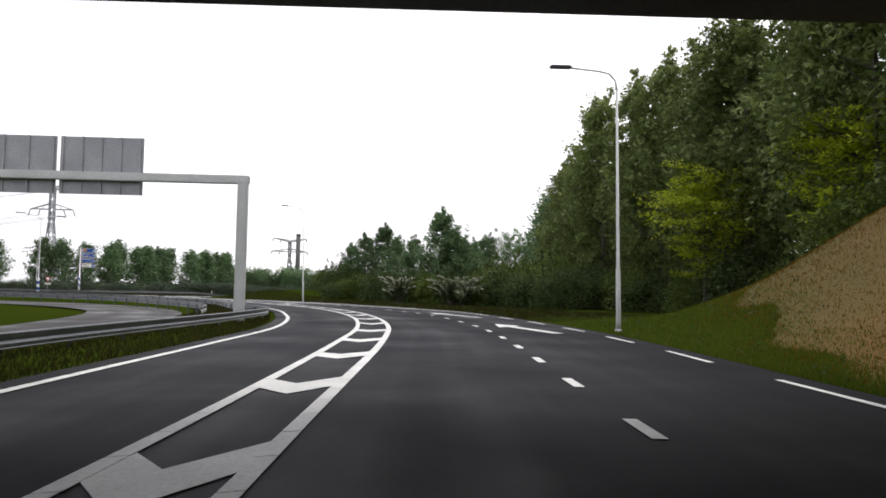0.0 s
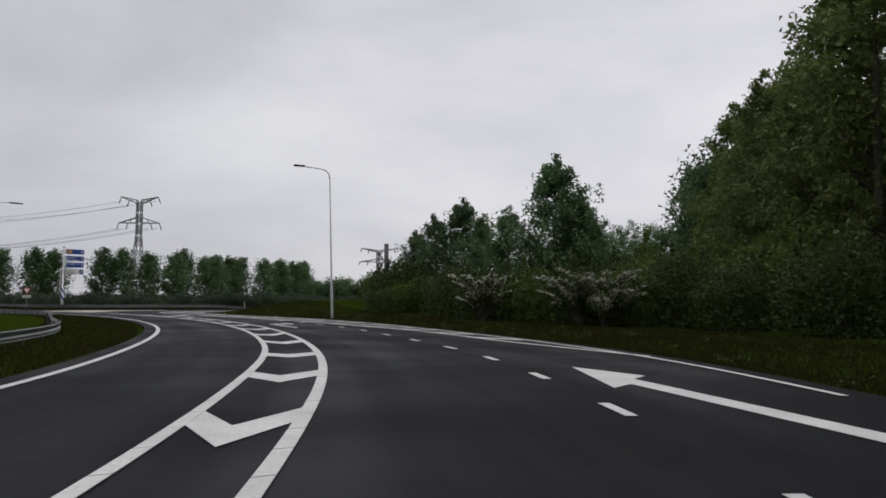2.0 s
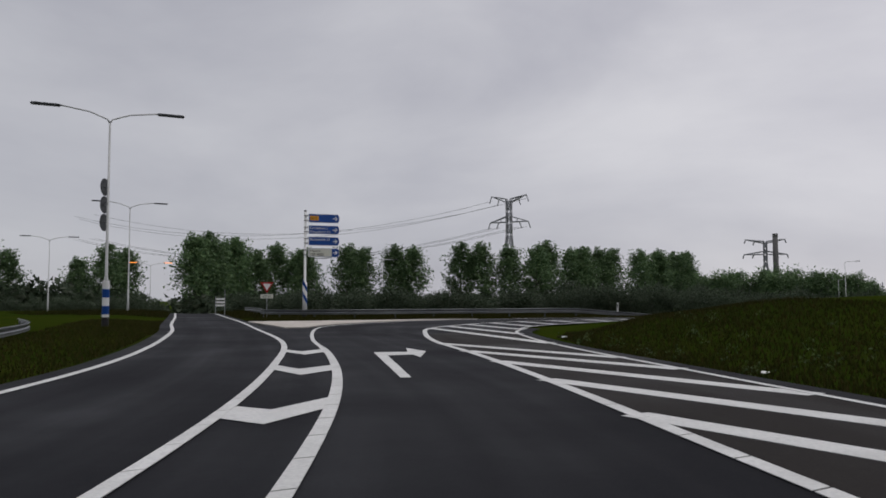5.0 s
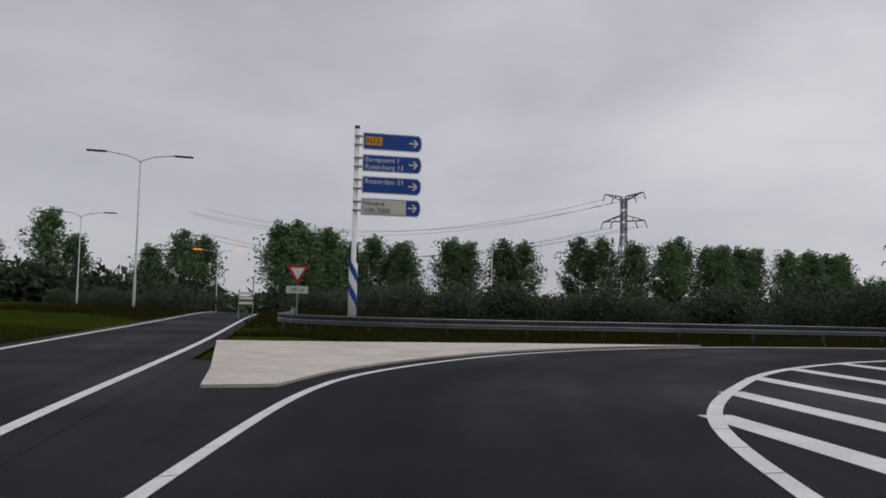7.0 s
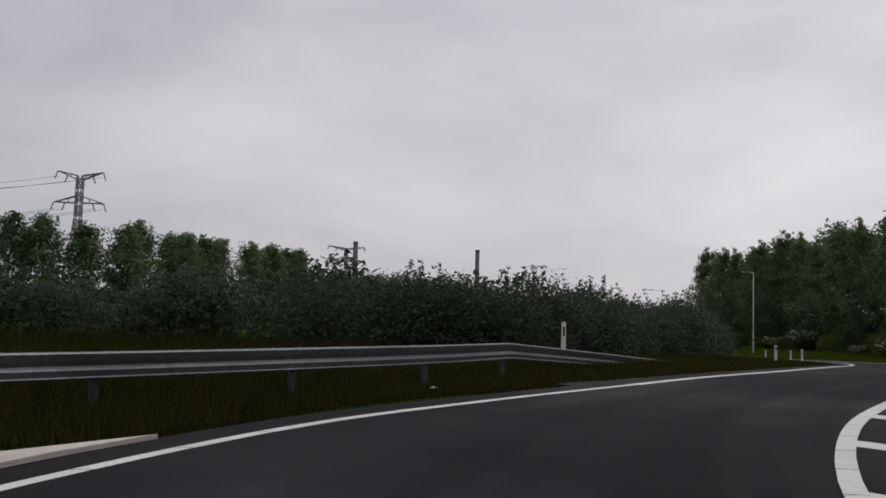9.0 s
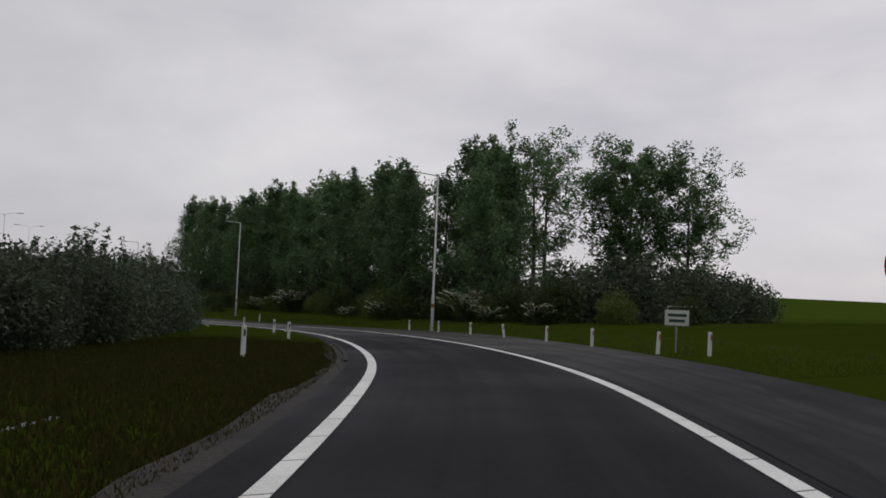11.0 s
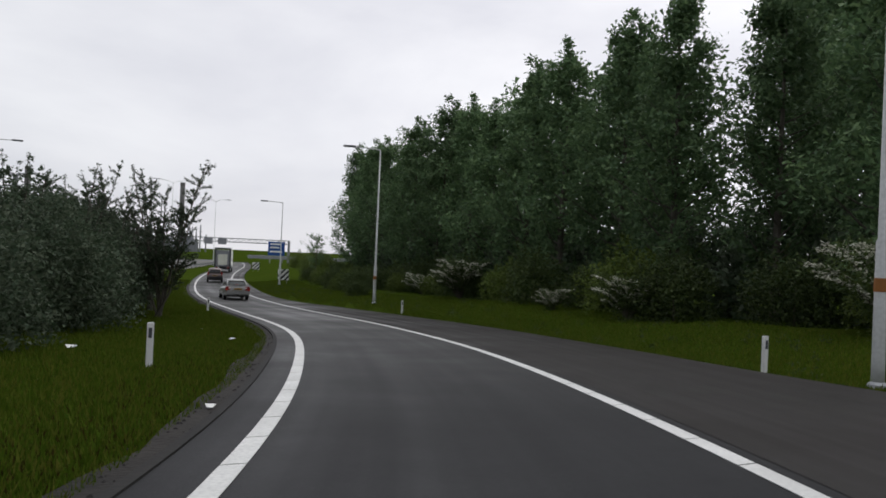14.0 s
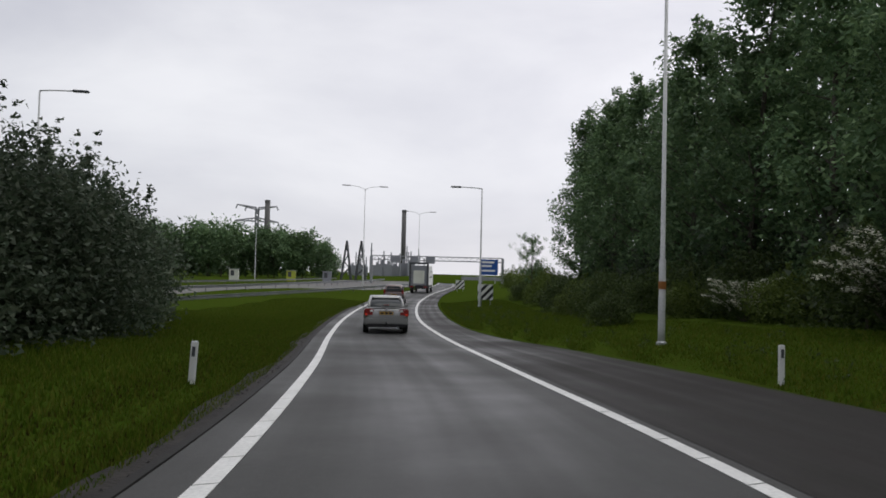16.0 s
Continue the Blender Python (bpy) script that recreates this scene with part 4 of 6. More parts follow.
for i in range(24):
    y = 22 + 4.6 * i
    plant(EXIT_WOOD if y < 112 else BACK, front(y) + 2.2 + rng.normal(0, 0.7), y + rng.normal(0, 0.8), rng, (0.98, 1.14) if y > 80 else (1.24, 1.38) if y > 60 else (1.22, 1.4))
for i in range(16):
    y = 20 + 7 * i
    plant(BACK, front(y) + 7.5 + rng.normal(0, 0.8), y + rng.normal(0, 1), rng, (1.0, 1.15))
for i in range(26):
    y = 27 + 3.2 * i
    plant(BUSHES, front(y) - 0.8 + rng.normal(0, 0.5), y, rng, (0.7, 1.25))
MAPLE.matrix_world = Matrix.Translation((19.4, 49.2, gz(19.4, 49.2) - 0.1)) @ Matrix.Scale(1.08, 4)
copy_thing(MAPLE, Matrix.Translation((21.6, 36.4, gz(21.6, 36.4) - 0.1)) @ Matrix.Rotation(2, 4, "Z") @ Matrix.Scale(0.98, 4))
# group at the end of the wood
for x, y, k in ((3.6, 83.6, 0.64), (5.5, 84.9, 0.52), (0.8, 87.4, 0.47), (-3.1, 102.7, 0.62), (-1.0, 99.5, 0.52), (-5.6, 105.3, 0.54), (-7.5, 107.8, 0.45), (7.2, 93, 0.5)):
    plant(CONE, x, y, rng, (k * 1.85, k * 1.85), zs=(1, 1))
for x, y, k in ((2.1, 80.6, 0.9), (-0.4, 84, 0.9), (5.1, 78.2, 1.0), (7.5, 76, 1.0), (-2.3, 89.3, 1.0), (-3.6, 95.5, 1.1), (-6, 99.6, 1.0), (9, 72, 1.0), (10.4, 68, 0.9), (-8, 101.8, 0.8), (4.2, 84.5, 1.2), (8.1, 82.5, 1.2), (11, 77, 1.3), (0.3, 93.4, 1.1), (-3.5, 101.7, 1.1), (14, 72, 1.4), (13, 64, 1.0), (14, 80, 1.5), (10.2, 89, 1.4), (-9.6, 98.6, 0.6), (-9.6, 107.2, 1.2), (-11.2, 109.5, 0.9), (-8.4, 104.2, 1.2)):
    plant(BUSHES, x, y, rng, (k, k))
for x, y in ((4.4, 74.6), (-0.8, 81.4), (5.4, 73.2)):
    plant(BLOOM, x, y, rng, (1.1, 1.25))
# hedge behind the guard rail and beside the slip road
HEDGE = curve([(-40.2, 140.8), (-35.6, 142.0), (-30.8, 148.0), (-25.6, 157.2), (-20.9, 168.2), (-16.6, 177.9), (-14.9, 187.6), (-14.5, 198.7), (-14.7, 211.4), (-16.5, 221.6)], 2.0)
for p in HEDGE:
    q = p + rng.normal(0, 0.35, 2)
    k = float(np.interp(q[1], [150, 172, 190, 212, 222], [1.0, 1.25, 1.55, 1.9, 1.3]))
    plant(TALL_HEDGE if k > 1.3 else GREY, q[0] - 0.8 * (k - 1), q[1], rng, (0.85 * k, 1.05 * k) if k <= 1.3 else (0.54 * k, 0.65 * k))
for p in curve([(-128, 184), (-98, 162), (-80, 149), (-64, 142.5), (-52, 141.5), (-41.5, 143.4)], 2.3):
    plant(LOW, p[0] + rng.normal(0, 0.5), p[1] + rng.normal(0, 0.6), rng, (0.75, 1.02))
for p in offset(HEDGE, -2.8)[::2]:
    plant(LOW, p[0] + rng.normal(0, 0.6), p[1] + rng.normal(0, 0.6), rng, (0.95, 1.15))
SHRUB.matrix_world = Matrix.Translation((-11.5, 194.2, gz(-11.5, 194.2) - 0.1)) @ Matrix.Scale(1.05, 4)
for x, y, k, a in ((-11.9, 196.6, 0.82, 1.9), (-13.2, 192.6, 0.86, 4.0), (-15.0, 186.5, 0.82, 2.0), (-16.2, 182.0, 0.78, 3.1), (-17.6, 178.6, 0.72, 4.4), (-14.0, 190.5, 0.85, 5.2), (-19.2, 173.5, 0.68, 0.7), (-13.8, 199.0, 0.8, 1.2), (-14.4, 205.0, 0.85, 3.8), (-23.5, 163.5, 0.6, 2.2), (-28.5, 154.0, 0.58, 1.0)):
    copy_thing(SHRUB, Matrix.Translation((x, y, gz(x, y) - 0.1)) @ Matrix.Rotation(a, 4, "Z") @ Matrix.Scale(k, 4))
# wood beside the slip road
for i in range(16):
    y = 182 + 5.5 * i
    k = float(np.interp(y, [182, 192, 215], [0.77, 0.82, 0.98]))
    plant(POPLARS, float(np.interp(y, [182, 221, 265], [9.6, 10.4, 11.6])) + rng.normal(0, 0.6), y, rng, (k * 0.9, k * 1.08))
for i in range(3, 12):
    y = 182 + 7 * i
    plant(BACK, 17 + rng.normal(0, 0.8), y, rng, (0.74, 0.8) if y < 188 else (0.92, 1.03))
for x, y, k in ((33.6, 187.8, 1.22), (38.6, 184.0, 1.10)):
    plant(BROAD, x, y, rng, (k, k), zs=(1, 1))
for i in range(24):
    y = 163 + 4.2 * i
    plant(BUSHES, float(np.interp(y, [163, 172, 191, 204, 238, 262], [10, 7.5, 6.6, 7.0, 8.6, 9.5])) + rng.normal(0, 0.4), y, rng, (0.5, 0.85))
for x, y in ((26.5, 194.2), (31, 197.5), (27.5, 202.5)):
    plant(THIN, x, y, rng, (1.25, 1.3))
for x, y, k in ((16.5, 189.5, 1.02), (20, 193, 1.08), (22, 199, 1.15), (13.6, 183.6, 0.88)):
    plant(POPLARS, x, y, rng, (k, k), zs=(1, 1))
for i in range(14):
    plant(LOW, 12.5 + rng.normal(0, 0.5), 178 + 5.5 * i, rng, (1.5, 1.9))
for i in range(11):
    plant(LOW, 11 + 4 * i + rng.normal(0, 0.6), 172.5 + 0.9 * i + (3 if i > 1 else 0) + rng.normal(0, 1), rng, (1.55, 1.9))
for x, y, k in ((5.6, 178.6, 1.0), (4.4, 174.4, 0.55), (5.6, 171.2, 0.6), (5.9, 209.4, 1.05), (6.6, 219, 0.7), (5.2, 189.8, 0.72), (5.2, 196, 0.45)):
    plant(BLOOM, x, y, rng, (k, k))
# distant rows beyond the crossing road
for p in curve([(-140, 152), (-100, 149), (-78, 150), (-60, 151), (-46, 153)], 3.6):
    if open_ground(p[0], p[1], 3.0):
        plant(LOW, p[0] + rng.normal(0, 1), p[1] + rng.normal(0, 1.5), rng, (0.75, 1.05))
ROW = curve([(-330, 75), (-250, 110), (-190, 145), (-160, 178), (-165, 215), (-180, 248), (-150, 268), (-112, 284), (-104, 315), (-94, 340), (-85, 375)], 7.0)
for i, p in enumerate(ROW):
    if i % 11 != 3 and open_ground(p[0], p[1], 4.0):
        plant(FAR, p[0] + rng.normal(0, 1.5), p[1] + rng.normal(0, 1.5), rng, (1.0, 1.16) if p[1] > 200 else (0.66, 0.84))
for p in resampled(ROW, 4.4):
    if open_ground(p[0], p[1], 4.0):
        plant(FARLOW, p[0] + 5 + rng.normal(0, 1.5), p[1] - 4 + rng.normal(0, 1.5), rng, (2.0, 2.9))
# wooded mound beyond the motorway
for i in range(30):
    x = -118 + 3.2 * i
    plant(MOUND, x + rng.normal(0, 0.8), 450 + rng.normal(0, 5), rng, (1.05, 1.45) if i < 26 else (1.25 - 0.2 * (i - 26), 1.3 - 0.2 * (i - 26)))
for i in range(16):
    y = 221 + 2.6 * i
    plant(BUSHES, 3.6 + 0.05 * (y - 221) + rng.normal(0, 0.8) + (2.2 if i % 2 else 0), y, rng, (0.38, 0.6))
plant(THIN, 5.4, 255, rng, (0.37, 0.38))
for i in range(7):
    plant(BUSHES, 9 + 1.5 * rng.normal() + i, 268 + 9 * i, rng, (0.6, 1.0))

# ---- street furniture ----


def street_lamp(x, y, height, arm, heading, label="pale steel street lamp with one curved arm", group="street lamps", double=False, straight=False, band=False, lit=False):
    """heading: the way of the arm, degrees from +x."""
    z = gz(x, y)
    height = height + float(rise(x, y)) - z
    top = thing("street_lamp", Matrix.Translation((x, y, z - 0.05)) @ Matrix.Rotation(radians(heading), 4, "Z"), label, "street lamp", group)
    bend = 0.6 if double else (0.0 if straight else 0.7)
    part("pole", tubed([(0, 0, 0), (0, 0, 0.5), (0, 0, 2.4), (0, 0, 2.45), (0, 0, height - bend)], [0.105, 0.10, 0.095, 0.07, 0.045], 10), M_POLE, top, smooth=True)
    part("base_collar", tubed([(0, 0, 0), (0, 0, 0.12), (0, 0, 0.16)], [0.17, 0.15, 0.11], 10), M_STEEL, top)
    if band:
        part("band", tubed([(0, 0, 1.6), (0, 0, 1.82)], 0.108, 12), M_BAND, top, "orange-brown band")
    for sgn in ((1, -1) if double else (1,)):
        if double:
            path = [(0, 0, height - 0.6), (0.12 * sgn, 0, height - 0.42), (0.9 * sgn, 0, height - 0.12), (arm * sgn, 0, height + 0.08)]
        elif straight:
            path = [(0, 0, height), (0.4, 0, height + 0.06), (arm, 0, height + 0.12)]
        else:
            path = [(0, 0, height - bend), (0.06, 0, height - 0.35), (0.28, 0, height - 0.1), (0.7, 0, height), (arm, 0, height + 0.1)]
        part("arm", tubed(path, [0.045] + [0.035] * (len(path) - 1), 8), M_POLE, top, smooth=True)
        bm = bmesh.new()
        x0, x1 = sorted((sgn * (arm - 0.15), sgn * (arm + (1.15 if double else 0.7))))
        box(bm, x0, x1, -0.13, 0.13, height - 0.02 + (0 if double else 0.08), height + 0.10 + (0 if double else 0.08), bevel=0.045)
        part("lamp_head", bm, M_LIT if lit else M_DARK, top, "orange glowing lamp head" if lit else "dark grey lamp head")
    return top


M_BAND = plain("orange_brown_band", (0.30, 0.12, 0.03), 0.6)
M_DARK = plain("dark_grey_paint", (0.07, 0.075, 0.08), 0.5)
M_LIT = glow("lit_sodium_lamp", (1.0, 0.36, 0.06), 1.2)
tilted = street_lamp(8.0, 28.7, 9.9, 1.9, 182)
tilted.matrix_world = tilted.matrix_world @ Matrix.Rotation(radians(0.8), 4, "Y")
leaning = street_lamp(-11.7, 89.2, 10.8, 2.1, 219, "pale steel street lamp that leans towards the road")
leaning.matrix_world = leaning.matrix_world @ Matrix.Rotation(radians(2.0), 4, "Y")
for x, y, h, a in ((-0.65, 174, 9.9, 172), (1.4, 213.0, 10.3, 172), (0.6, 250.4, 9.2, 172), (-24.6, 233, 11.6, 10), (-34, 352, 11, 0), (-79.2, 169.7, 8.6, 60)):
    street_lamp(x, y, h, 1.7, a, "slender street lamp with one straight arm", straight=True, band=150 < y < 230)
street_lamp(-124.5, 166.0, 9.1, 2.3, 57, "distant street lamp with two arms, its lamps lit orange", double=True, lit=True)
street_lamp(-48, 103.4, 10.55, 2.3, 57, "tall street lamp with two arms and a striped foot", double=True)
for x, y, h, a in ((-79.3, 128, 10.8, 57), (-110, 139, 9.8, 57), (-10.4, 308, 15.5, 10), (-0.8, 347, 15, 10)):
    street_lamp(x, y, h, 2.3, a, "tall street lamp with two arms", double=True)


def guard_rail(name, pts, label, height=0.72, drop_end=0.0, side=1, level=None):
    """Beam on posts; pts run along the rail in plan."""
    line = curve(pts, 1.0)
    lift = level or (lambda y: rise(0, y))
    top = thing(name, Matrix.Identity(4), label, "guard rail")
    prof = [(-0.05, -0.025), (-0.035, 0.0), (0.035, 0.0), (0.055, -0.02), (0.03, -0.10), (0.0, -0.15), (0.05, -0.20), (0.035, -0.27), (0.045, -0.285), (0.02, -0.31)]
    verts, faces, n = [], [], len(prof)
    zs = []
    for i, p in enumerate(line):
        f = 1.0
        if drop_end:
            left = arclen(line)[-1] - arclen(line)[i]
            f = min(1.0, max(0.0, (left - 0.2 * drop_end) / (0.8 * drop_end)))
        zs.append(height * f + 0.04 * (1 - f))
    for back in (0, 0.012):
        for i, p in enumerate(line):
            a = line[min(i + 1, len(line) - 1)] - line[max(i - 1, 0)]
            a = a / np.linalg.norm(a)
            nrm = np.array([a[1], -a[0]]) * side
            for o, h in prof:
                verts.append((*(p + nrm * (o - back)), zs[i] + h + float(lift(p[1]))))
    m = len(line)
    for b in (0, 1):
        for i in range(m - 1):
            for j in range(n - 1):
                q = b * m * n + i * n + j
                faces.append((q, q + 1, q + n + 1, q + n) if b == 0 else (q, q + n, q + n + 1, q + 1))
    for i in range(m - 1):
        q = i * n
        faces.append((q, q + n, m * n + q + n, m * n + q))
        q = i * n + n - 1
        faces.append((q, m * n + q, m * n + q + n, q + n))
    link_mesh("beam", verts, faces, M_RAIL, top)
    made = []
    s = 1.0
    while s < arclen(line)[-1] - 2 - drop_end * 0.8:
        p, d = along(line, s)
        nrm = np.array([d[1], -d[0]]) * side
        q = p - nrm * 0.14
        if not made:
            made.append(part("post", boxed(-0.05, 0.05, -0.03, 0.03, -0.6, height - 0.06), M_DARK, top))
            post = made[0]
        else:
            post = new("post", made[0].data)
            post.parent = top
        post.matrix_basis = Matrix.Translation((q[0], q[1], float(lift(p[1])))) @ Matrix.Rotation(math.atan2(d[1], d[0]), 4, "Z")
        s += 2.67 if level is None else 5.3
    return top


guard_rail("guard_rail", [(-8.1, -29.6), (-7.3, 0.3), (-7.0, 15.0), (-6.3, 30.0), (-6.7, 38.0), (-9.8, 45.0), (-14.8, 59.5), (-21.5, 70.5), (-24.8, 76.0), (-31.6, 86.5), (-37.0, 91.5), (-44.6, 97.6), (-52.3, 101.7)], "galvanised guard rail along the grass verge", height=0.45)
guard_rail("guard_rail", [(-8.7, 33.4), (-10.4, 40.5), (-15.7, 50.9), (-23.5, 62.0), (-33.4, 70.5), (-50.4, 78.8), (-68.3, 84.4)], "galvanised guard rail of the opposite slip road", height=0.5)
guard_rail("guard_rail", [(-68.0, 132.2), (-62.0, 127.3), (-57.0, 123.0), (-54.2, 120.2), (-52.8, 118.8), (-51.0, 118.2), (-48.0, 118.9), (-44.3, 121.7), (-42.2, 124.1), (-39.4, 126.9), (-36.4, 130.2), (-34.4, 133.6), (-32.1, 136.9), (-29.9, 139.6), (-27.5, 142.3)], "galvanised guard rail along the outside of the bend", height=0.66, drop_end=13)
for off, lab in ((0.7, "galvanised guard rail along the motorway"), (-14.0, "galvanised guard rail on the motorway's central strip"), (-28.6, "galvanised guard rail on the motorway's far side")):
    guard_rail("guard_rail", [tuple(p) for p in offset(MW_NEAR, off)[::12]], lab, height=0.75, level=motorway_height)


def delineator(x, y, tilt=0.0, red=False):
    z = gz(x, y)
    top = thing("delineator_post", Matrix.Translation((x, y, z)) @ Matrix.Rotation(radians(tilt), 4, "Y"), "white plastic delineator post with a reflector", "delineator post", "delineator posts")
    bm = boxed(-0.052, 0.052, -0.04, 0.04, -0.1, 0.72, bevel=0.012)
    part("body", bm, M_WHITE, top)
    part("reflector", boxed(-0.026, 0.026, -0.047, -0.039, 0.48, 0.64), M_RED if red else M_DARK, top)
    return top


M_RED = plain("red_reflector", (0.5, 0.05, 0.03), 0.35)
for x, y, tilt, red in ((-10.6, 146.7, 0, True), (-10.4, 148.6, 3, True), (-8.7, 152.8, 0, True), (-6.8, 157.1, 2, True), (-5.3, 161.5, -9, False), (-3.4, 166.5, 0, False), (-2.2, 171.1, 0, False), (-0.9, 176.2, 0, False),
                        (1.1, 205.8, 0, False), (-16.2, 161.5, 0, False), (-13.3, 169.5, 0, False), (-11.6, 177.7, 0, False), (-9.3, 204.6, 3, False), (-22.2, 150.9, 0, False), (-33.65, 136.0, 0, False)):
    post = delineator(x, y, tilt, red)
    if y < 140:
        post.scale = (1, 1, 1.4)


def gantry():
    top = thing("sign_gantry", Matrix.Translation((-6.85, 32.3, -0.1)) @ Matrix.Rotation(radians(0), 4, "Z"), "pale steel sign gantry seen from behind", "sign gantry")
    part("post", boxed(-0.2, 0.2, -0.2, 0.2, 0, 5.9, bevel=0.03), M_POLE, top)
    part("beam", boxed(-14.5, 0.25, -0.16, 0.16, 5.75, 6.1, bevel=0.03), M_POLE, top)
    for x0, x1 in ((-7.6, -4.2), (-12.0, -7.75)):
        panel = part("sign_panel", boxed(x0, x1, 0.22, 0.27, 5.2, 7.6), M_STEEL, top, "grey back of a traffic sign")
        for i in range(5):
            xx = x0 + 0.12 + (x1 - x0 - 0.24) * i / 4
            part("rib", boxed(xx - 0.03, xx + 0.03, 0.15, 0.219, 5.2, 7.6), M_STEEL, panel)
    return top


gantry()


def bridge():
    top = thing("road_bridge", Matrix.Translation((0, 9.7, 0)) @ Matrix.Rotation(radians(-1.2), 4, "Z"), "dark concrete road bridge over the exit road", "bridge")
    part("deck", boxed(-32, 30, -16, 0, 4.9, 5.8), M_DARKCON, top)
    part("parapet", boxed(-32, 30, -0.35, 0.02, 5.803, 6.6), M_DARKCON, top)
    part("parapet", boxed(-32, 30, -16.02, -15.65, 5.803, 6.6), M_DARKCON, top)
    for x in (-8.6, 8.6):
        for y in (-13, -8, -3):
            part("pier", tubed([(x, y, -0.3), (x, y, 4.898)], 0.4, 12), M_DARKCON, top)


M_DARKCON = two_scale("stained_concrete", (0.10, 0.10, 0.10), (0.15, 0.145, 0.14), (0.07, 0.07, 0.07), coarse=0.5, fine=10, rough=0.85)
bridge()


M_BLUE = plain("sign_blue", (0.012, 0.07, 0.30), 0.4)
M_CREAM = plain("sign_cream", (0.66, 0.67, 0.58), 0.4)
M_ORANGE = plain("sign_orange", (0.75, 0.34, 0.02), 0.45)
M_SIGNRED = plain("sign_red", (0.42, 0.03, 0.03), 0.4)
M_BLACK = plain("black_paint", (0.02, 0.02, 0.022), 0.5)


def lettering(text, size, m, mat, parent, label=""):
    """Raised letters in the plane of m, starting at its origin."""
    cu = bpy.data.curves.new("lettering", "FONT")
    cu.body, cu.size, cu.extrude = text, size, 0.003
    cu.materials.append(mat)
    ob = new("lettering", cu)
    ob.parent = parent
    ob.matrix_basis = m
    return ob


UPRIGHT = Matrix.Rotation(radians(90), 4, "X")


def outline_part(name, pts, y0, y1, mat, parent, label=""):
    """A plate with an outline in x and z, from y0 to y1."""
    n = len(pts)
    verts = [(p[0], y0, p[1]) for p in pts] + [(p[0], y1, p[1]) for p in pts]
    faces = [tuple(range(n)), tuple(range(2 * n - 1, n - 1, -1))] + [((i + 1) % n, i, n + i, n + (i + 1) % n) for i in range(n)]
    ob = link_mesh(name, verts, faces, mat, parent)
    if label:
        ob["label"] = label
    return ob


def direction_sign():
    x, y = -49.2, 119.0
    top = thing("direction_sign", Matrix.Translation((x, y, gz(x, y))) @ Matrix.Rotation(radians(52), 4, "Z"), "white post with blue stripes and four direction boards", "direction sign")
    part("post", tubed([(0, 0, 0), (0, 0, 2.35), (0, 0, 2.4), (0, 0, 7.05)], [0.15, 0.15, 0.085, 0.085], 14), M_WHITE, top, smooth=True)
    part("foot", tubed([(0, 0, 0), (0, 0, 0.55)], 0.155, 14), M_BLACK, top, "black foot of the post")
    part("cap", tubed([(0, 0, 7.05), (0, 0, 7.15)], 0.09, 12), M_DARK, top)
    for z0 in (0.75, 1.55):
        bm = bmesh.new()
        k, rows = 14, []
        for i in range(k + 1):
            a = -math.pi + math.pi * i / k
            rows.append([bm.verts.new((0.153 * math.cos(a), 0.153 * math.sin(a), z0 + 0.75 - 0.055 * i + dz)) for dz in (0, 0.35)])
        for p, q in zip(rows, rows[1:]):
            bm.faces.new((p[0], q[0], q[1], p[1]))
        part("stripe", bm, M_BLUE, top, "blue diagonal stripe")
    texts = ((("", "N15"),), (("Europoort 1", ""), ("Rozenburg 13", "")), (("Rotterdam 33", ""),), (("Havens", ""), ("100-7000", "")))
    for i, z in enumerate((6.32, 5.56, 4.80, 4.04)):
        h, l = 0.60, 2.25
        shape = [(0.18, z), (l - 0.1, z), (l, z + 0.12), (l + 0.03, z + h / 2), (l, z + h - 0.12), (l - 0.1, z + h), (0.18, z + h)]
        board = outline_part("board", shape, -0.14, -0.10, M_WHITE, top, "direction board with a pale rim")
        inset = [(0.22, z + 0.035), (l - 0.11, z + 0.035), (l - 0.03, z + 0.13), (l - 0.005, z + h / 2), (l - 0.03, z + h - 0.13), (l - 0.11, z + h - 0.035), (0.22, z + h - 0.035)]
        outline_part("face", inset, -0.146, -0.141, M_BLUE, board, "blue sign face")
        if i == 3:
            outline_part("panel", [(0.24, z + 0.05), (l - 0.5, z + 0.05), (l - 0.5, z + h - 0.05), (0.24, z + h - 0.05)], -0.152, -0.147, M_CREAM, board, "cream panel with dark letters")
        if i == 0:
            outline_part("badge", [(0.28, z + 0.16), (0.86, z + 0.16), (0.86, z + 0.46), (0.28, z + 0.46)], -0.152, -0.147, M_ORANGE, board, "orange road number badge")
            lettering("N15", 0.27, Matrix.Translation((0.31, -0.157, z + 0.22)) @ UPRIGHT, M_BLACK, board)
        else:
            for j, (t, _) in enumerate(texts[i]):
                lettering(t, 0.24, Matrix.Translation((0.28, -0.157, z + h - 0.26 - 0.25 * j)) @ UPRIGHT, M_BLACK if i == 3 else M_WHITE, board)
        cx, cz = l - 0.28, z + h / 2
        arrow_pts = [(cx - 0.16, cz - 0.025), (cx + 0.08, cz - 0.025), (cx - 0.02, cz - 0.12), (cx + 0.045, cz - 0.14), (cx + 0.17, cz), (cx + 0.045, cz + 0.14), (cx - 0.02, cz + 0.12), (cx + 0.08, cz + 0.025), (cx - 0.16, cz + 0.025)]
        outline_part("arrow", arrow_pts, -0.157, -0.1525, M_WHITE, board)
        for dz in (0.12, 0.42):
            part("bracket", boxed(-0.1, 0.2, -0.13, -0.06, z + dz, z + dz + 0.07), M_STEEL, board)
    return top


direction_sign()


